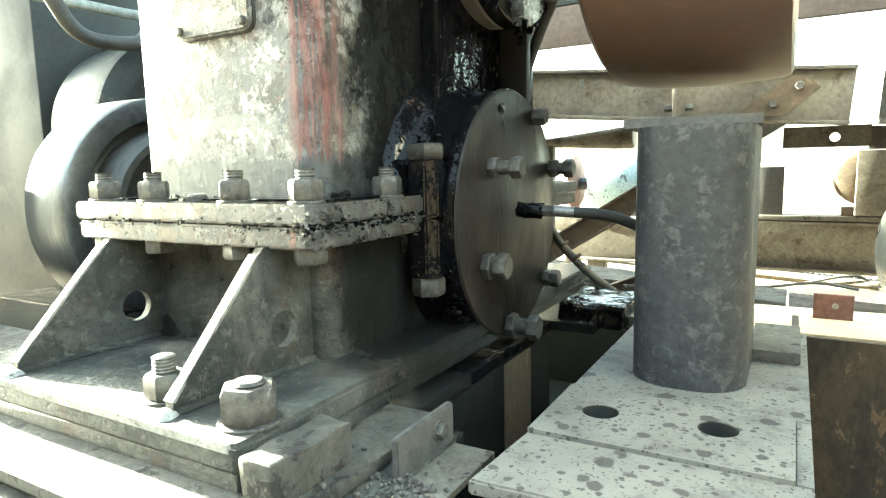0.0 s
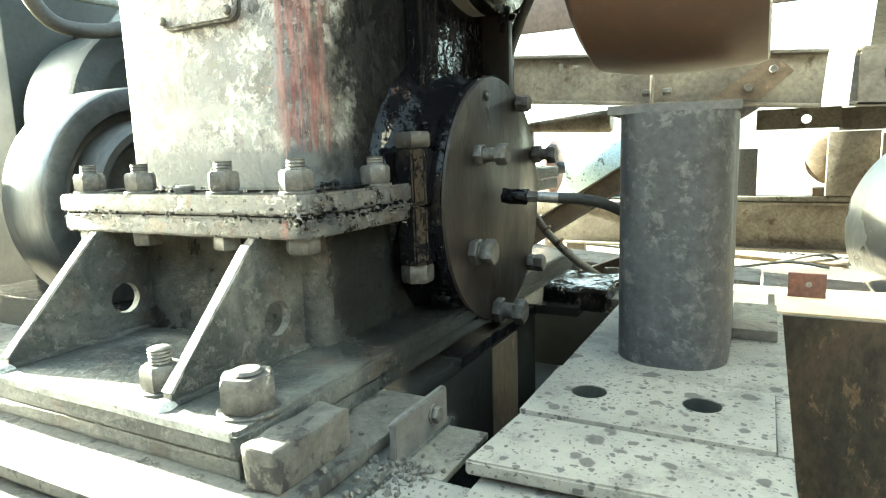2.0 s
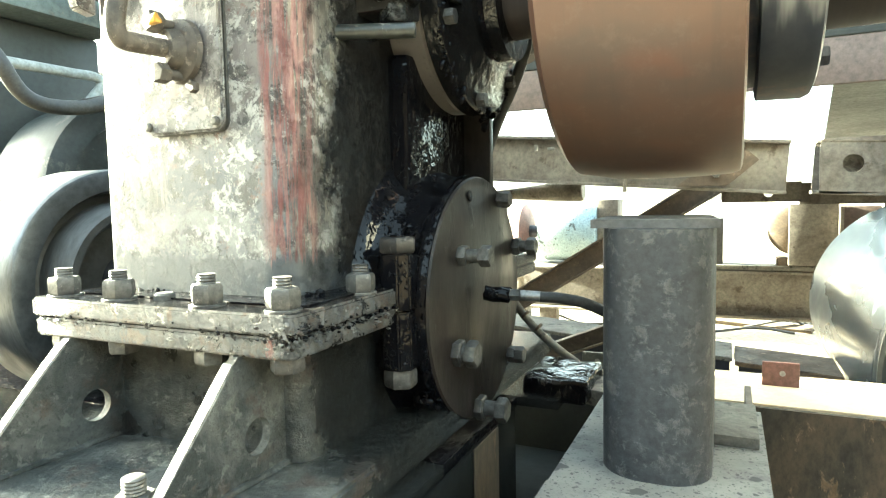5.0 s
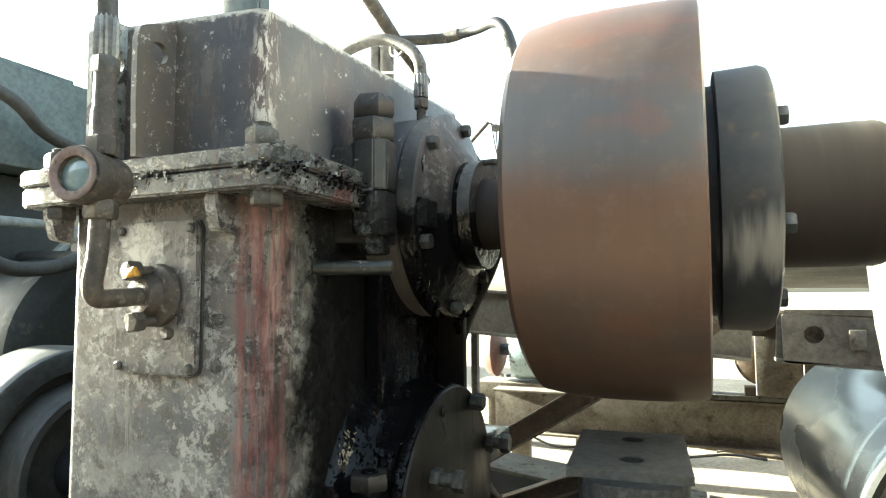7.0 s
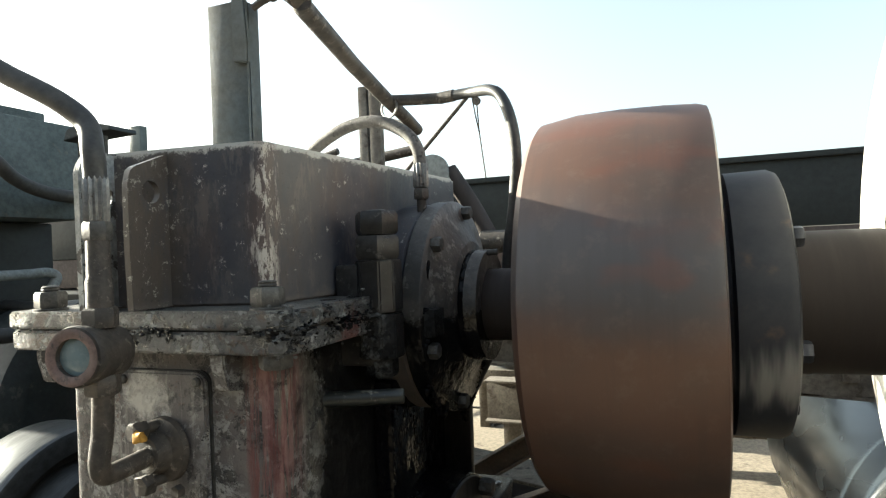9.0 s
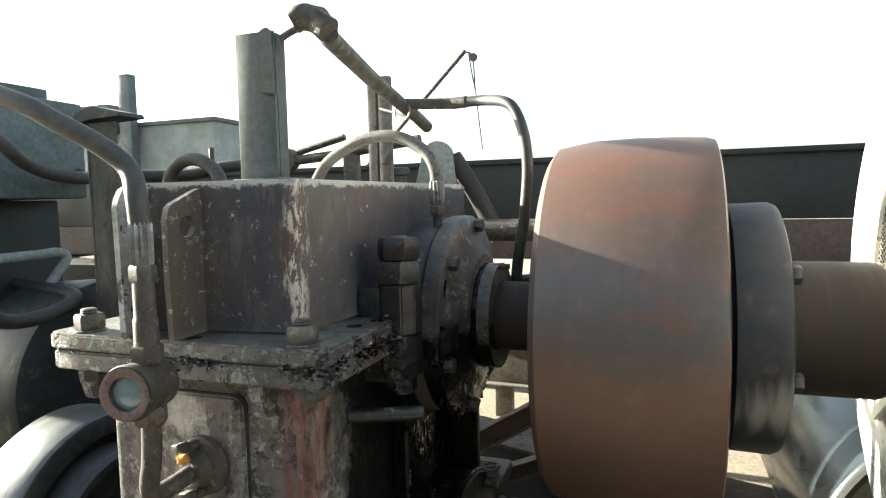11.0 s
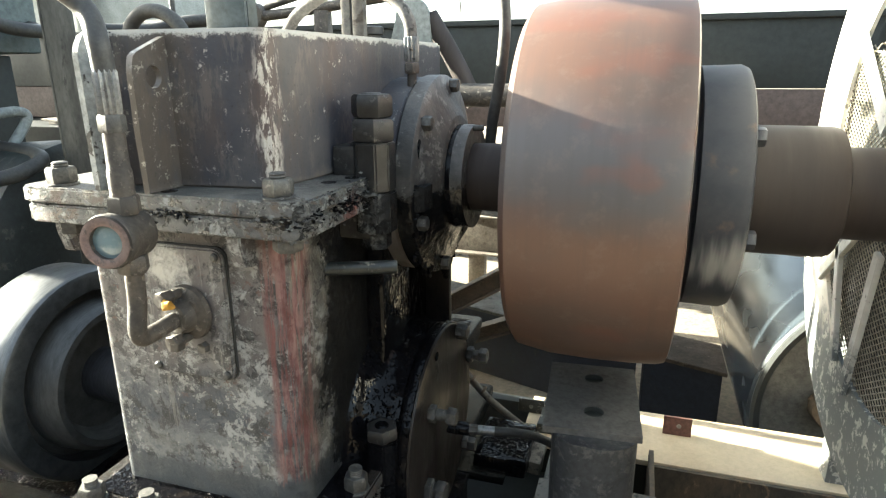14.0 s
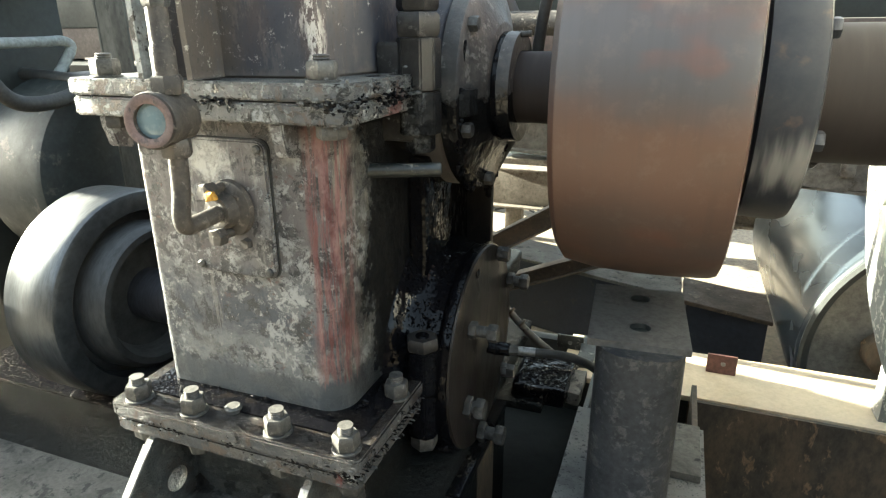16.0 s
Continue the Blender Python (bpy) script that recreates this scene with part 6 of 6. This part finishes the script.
part("hub_boss", rough_up(lathe(M(), (TX - 0.28, 2.36, TZ + 0.05), (0, -1, 0), [(0, 0.09), (0.05, 0.08), (0.07, 0.05), (0.07, 0)], 24), 0.01, 30, 0, 3), BROWN, tank)
chute = thing("flat_deck", (-0.3, 3.6, 0), "dusty brown flat steel deck behind the cross beam", "deck")
part("plate", slab(M(), [(-1.9, 3.77), (0.05, 3.116), (0.05, 3.46), (-1.9, 4.15)], "z", 0.43, 0.45, 0.003), DUST, chute, "dusty flat top of the deck")
part("plate", slab(M(), [(0.06, 3.113), (0.472, 2.975), (0.476, 3.33), (0.06, 3.46)], "z", 0.415, 0.437, 0.003), RUSTBG, chute)
part("skirt", slab(M(), [(-1.88, 3.79), (0.04, 3.146), (0.04, 3.44), (-1.88, 4.12)], "z", 0.0, 0.428, 0.003), NAVY, chute, "side of the deck, toned blue-black for its shade")
part("skirt", slab(M(), [(0.08, 3.14), (0.455, 3.01), (0.46, 3.31), (0.08, 3.43)], "z", 0.0, 0.413, 0.003), NAVY, chute)

tray = thing("cable_tray", (-0.3, 6.6, 0), "dusty perforated cable tray lying on the sand", "tray")
ta, tb = Vector((-1.3, 7.0, 0.06)), Vector((0.75, 6.25, 0.06))
td = (tb - ta).normalized()
tn = Vector((-td.y, td.x, 0))
for s_ in (-0.07, 0.07):
    part("rail", tube(M(), [ta + tn * s_, tb + tn * s_], 0.012, 4, False), DUST, tray)
for k in range(44):
    p = ta.lerp(tb, (k + 0.5) / 44)
    part("rung", tube(M(), [p - tn * 0.065, p + tn * 0.065], 0.009, 4, False), DUST, tray)
for s_ in (-0.16, 0.2):
    part("sleeper", tube(M(), [ta + tn * s_ - Vector((0, 0, 0.02)), tb + tn * s_ - Vector((0, 0, 0.02))], 0.04, 4, False), BROWN, tray)

hw = thing("hopper_wall", (0, 2.9, 0), "long dark green sheet wall of a raised hopper with a red-brown lower band", "hopper")
# Lengthened out of view to x=-11 so that it shades the ground.
part("upper_sheet", box(M(), -11, 3.2, 2.9, 2.93, 1.815, 2.115, 0.004), DARK, hw)
part("top_lip", box(M(), -11, 3.2, 2.88, 2.9, 2.095, 2.12, 0.003), DARK, hw)
part("lower_band", box(M(), -11, 3.2, 2.905, 2.935, 1.63, 1.812, 0.004), REDDISH, hw)
bm = M()
vs = [bm.verts.new(p) for p in ((0.4, 2.94, 1.655), (1.15, 2.94, 1.655), (1.2, 4.97, 1.5), (0.6, 4.97, 1.5), (0.4, 2.94, 1.63), (1.15, 2.94, 1.63), (1.2, 4.97, 1.475), (0.6, 4.97, 1.475))]
for q in ((0, 1, 2, 3), (7, 6, 5, 4), (0, 4, 5, 1), (1, 5, 6, 2), (2, 6, 7, 3), (3, 7, 4, 0)):
    bm.faces.new([vs[k] for k in q])
part("chute_plate", bm, PALE, hw, "grey sloping plate under the hopper")
# Unseen sheet added behind the wall to shade the tank, deck and ground.
part("tray_floor", box(M(), -11, 3.2, 2.94, 4.8, 2.0, 2.03, 0.004), DARK, hw)
for x in (-10.5, -5.5, -2.7, 2.9):
    part("leg", box(M(), x, x + 0.1, 2.94, 3.04, 0.0, 1.8, 0.004), STEELBG, hw)

# ---- mesh guard round the shaft ----
gd = thing("shaft_guard", (0.5, AX_YU, 0.65), "round white guard plate with expanded metal mesh, splashed with dirt", "guard")
n = 72
GO, GI, GX, GY, GZ = 0.722, 0.505, 0.487, 1.395, 1.662
circ = lambda r: [(GY + r * math.cos(2 * math.pi * k / n), GZ + r * math.sin(2 * math.pi * k / n)) for k in range(n)]
part("ring_plate", annulus(M(), circ(GO), circ(GI), "x", GX, GX + 0.01), GUARDP, gd, "white ring plate splashed with dirt")
def spoke(y0, z0, y1, z1, w=0.034):
    """A flat bar across the guard's face."""
    d = Vector((y1 - y0, z1 - z0)).normalized() * w / 2
    return slab(M(), [(y0 - d.y, z0 + d.x), (y0 + d.y, z0 - d.x), (y1 + d.y, z1 - d.x), (y1 - d.y, z1 + d.x)], "x", GX - 0.014, GX - 0.001, 0.002)


for q in (38, 100, -38, -80, 142, -142):
    c, s_ = math.cos(radians(q)), math.sin(radians(q))
    part("strut", spoke(GY + 0.16 * c, GZ + 0.16 * s_, GY + (GI + 0.03) * c, GZ + (GI + 0.03) * s_), GUARDP, gd, "flat bar across the mesh")
part("strut", spoke(GY + 0.33, GZ - 0.12, GY + 0.19, GZ - 0.49, 0.03), GUARDP, gd, "flat bar across the mesh")
bm = M()
step, rnd = 0.0125, random.Random(21)
for i_ in range(-int(GI / step) - 34, int(GI / step) + 35):  # two sets of slanting strands, torn at the top
    for s_ in (1, -1):
        pts = []
        c0 = i_ * step * 1.25
        lift = rnd.random()
        for k in range(0, 81):
            y = -GI + 2 * GI * k / 80
            z = s_ * y * 0.62 + c0
            torn = z > 0.30 - 0.05 * lift and y > 0.24 - 0.06 * lift
            if y * y + z * z < (GI + 0.012) ** 2 and y * y + z * z > 0.13 ** 2 and not torn:
                pts.append((GX + 0.010 + s_ * 0.0012, GY + y, GZ + z))
            else:
                if len(pts) > 1:
                    tube(bm, [pts[0], pts[-1]], 0.0015, 4, False)
                    if torn:  # a loose curled wire end
                        e = Vector(pts[-1])
                        tube(bm, [e, e + Vector((-0.012 * lift, 0.012, 0.02 * (lift - 0.4))), e + Vector((-0.02, 0.03 * lift, 0.03 * (lift - 0.3)))], 0.0014, 4, True, 3)
                pts = []
        if len(pts) > 1:
            tube(bm, [pts[0], pts[-1]], 0.0015, 4, False)
part("mesh", bm, MESHM, gd, "fine diamond wire mesh, torn at the top")
# Dark disc added behind the mesh so that its gaps stay dark.
part("back_drum", lathe(M(), (0, GY, GZ), (1, 0, 0), [(0.53, 0.11), (0.53, GI + 0.05), (0.9, GI + 0.05), (0.9, 0.11)], 72), DARK, gd)
for dy in (-0.5, 0.5):
    part("stand", box(M(), 0.6, 0.68, AX_YU + dy - 0.04, AX_YU + dy + 0.04, 0.0, 1.35, 0.004), GUARDP, gd)

# ---- left side: machines beyond the output pulley ----
mh = thing("machine_housing", (-3.0, 2.1, 0), "tall grey-green machine housing with a dark lower side", "housing")
part("upper_box", box(M(), -4.2, -2.45, 1.40, 1.99, 1.97, 2.38, 0.015), GREENISH, mh, "pale dusty upper box")
part("lower_side", box(M(), -4.5, -2.62, 1.45, 1.98, 0.2, 1.965, 0.01), DARK, mh)
# Dark fill behind the housing; its added, mostly unseen depth blocks sun from the tank.
part("rear_body", box(M(), -6.0, -2.35, 2.45, 3.055, 0.0, 1.62, 0.01), DARK, mh)
part("rear_body", box(M(), -6.0, -2.4, 3.06, 3.42, 0.0, 1.962, 0.01), DARK, mh)
part("plinth", box(M(), -4.4, -2.7, 1.5, 1.95, 0.0, 0.2, 0.01), BROWN, mh)
part("top_box", box(M(), -3.4, -2.6, 1.6, 1.95, 2.382, 2.45, 0.01), GREENISH, mh)
fc = thing("far_cabin", (-11.2, 10.8, 0), "pale blue-grey sheet metal cabin far beyond the hopper", "cabin")
part("wall", box(M(), -14.0, -8.32, 9.97, 12.2, 0.0, 3.59, 0.03), PALE, fc)
part("roof", box(M(), -14.1, -8.25, 9.9, 12.28, 3.59, 3.665, 0.015), GREENISH, fc)
part("pipe", box(M(), -10.41, -10.11, 9.67, 9.86, 0.0, 4.6, 0.015), GREENISH, fc)
part("eave_box", box(M(), -12.03, -10.6, 9.59, 9.88, 3.46, 4.03, 0.03), GREENISH, fc)
ap = thing("angle_upright", (-1.9, 1.7, 0.68), "stained upright channel beside the output pulley", "post")
part("web", box(M(), -2.07, -1.94, 1.68, 1.69, 0.68, 2.24, 0.002), POSTT, ap)
part("flange", box(M(), -2.082, -2.072, 1.68, 1.76, 0.68, 2.24, 0.002), POSTT, ap)
part("top_plate", slab(M(), [(-2.13, 2.235), (-2.11, 2.275), (-2.03, 2.30), (-1.9, 2.27), (-1.895, 2.255), (-2.03, 2.25)], "y", 1.66, 1.78, 0.002), MACHD, ap, "bent dark cap plate")
sd = thing("side_drum", (-2.2, 1.78, 0.68), "dull dark green drum standing behind the output pulley", "drum")
part("shell", lathe(M(), (0, 1.80, 1.24), (1, 0, 0), [(-2.5, 0), (-2.5, 0.38), (-2.2, 0.40), (-2.17, 0.395), (-2.16, 0.37), (-2.16, 0.3), (-2.19, 0.29), (-2.19, 0)], 64), MACHD, sd)
part("cradle", box(M(), -2.45, -2.2, 1.5, 2.1, 0.68, 0.92, 0.01), BROWN, sd)
mo2 = thing("side_motor", (-2.7, 0.9, 0.68), "grey-green motor with a ribbed round end", "motor")
part("shell", lathe(M(), (0, 0.86, 1.02), (1, 0, 0), [(-3.2, 0), (-3.2, 0.27), (-2.5, 0.27), (-2.45, 0.25), (-2.43, 0.2), (-2.42, 0)], 48), MACHD, mo2)
for k in range(6):
    part("fin", lathe(M(), (0, 0.86, 1.02), (1, 0, 0), [(-3.1 + 0.1 * k, 0.26), (-3.1 + 0.1 * k, 0.285), (-3.08 + 0.1 * k, 0.285), (-3.08 + 0.1 * k, 0.26)], 48), MACHD, mo2)
part("end_ring", lathe(M(), (0, 0.86, 1.02), (1, 0, 0), [(-2.44, 0.14), (-2.41, 0.15), (-2.41, 0.17), (-2.44, 0.18)], 40), PALE, mo2)
part("foot", box(M(), -3.1, -2.5, 0.66, 1.06, 0.0, 0.80, 0.01), BROWN, mo2)
lh = thing("side_hose", (-2.1, 1.3, 1.5), "dusty rubber hose sagging beyond the output pulley", "hose")
part("hose", tube(M(), [(-2.35, 1.0, 2.1), (-2.2, 1.12, 1.9), (-2.1, 1.22, 1.70), (-2.1, 1.30, 1.585), (-2.1, 1.385, 1.55), (-2.1, 1.52, 1.56), (-2.15, 1.64, 1.60), (-2.6, 1.75, 1.62)], 0.026, 14), RUBBER, lh)
lh2 = thing("side_hose", (-2.3, 1.6, 2.1), "grey hose running along the machine housing", "hose")
part("hose", tube(M(), [(-2.5, 1.2, 2.32), (-2.3, 1.45, 2.2), (-2.3, 1.60, 2.10), (-2.3, 1.72, 2.06), (-2.3, 1.86, 2.05), (-2.5, 1.98, 2.08)], 0.026, 14), RUBBER, lh2)
rl = thing("bent_rail", (-2.4, 1.7, 0.6), "bent pale handrail pipe", "rail")
part("pipe", tube(M(), [(-2.4, 1.3, 1.74), (-2.4, 1.68, 1.745), (-2.4, 1.79, 1.747), (-2.4, 1.82, 1.715), (-2.4, 1.74, 1.62), (-2.4, 1.665, 1.54), (-2.4, 1.635, 1.46), (-2.4, 1.63, 1.2), (-2.4, 1.63, 0.68)], 0.02, 14), PALE, rl)

# ---- bits on the ground ----
rnd = random.Random(11)
for k in range(7):
    x0, y0 = -1.6 + 0.45 * k + 0.3 * rnd.random(), 5.6 + 1.6 * rnd.random()
    pts = [(x0 + 0.35 * j * (1 if k % 2 else -1) + 0.2 * rnd.random(), y0 + 0.35 * rnd.random() - 0.1 * j, 0.02 + 0.1 * rnd.random() * (j % 2)) for j in range(5)]
    solo("loose_cable", tube(M(), pts, 0.012, 8), RUBBER, (x0, y0, 0), "thin dark cable lying loose on the sand", "cable", "cables on the ground")
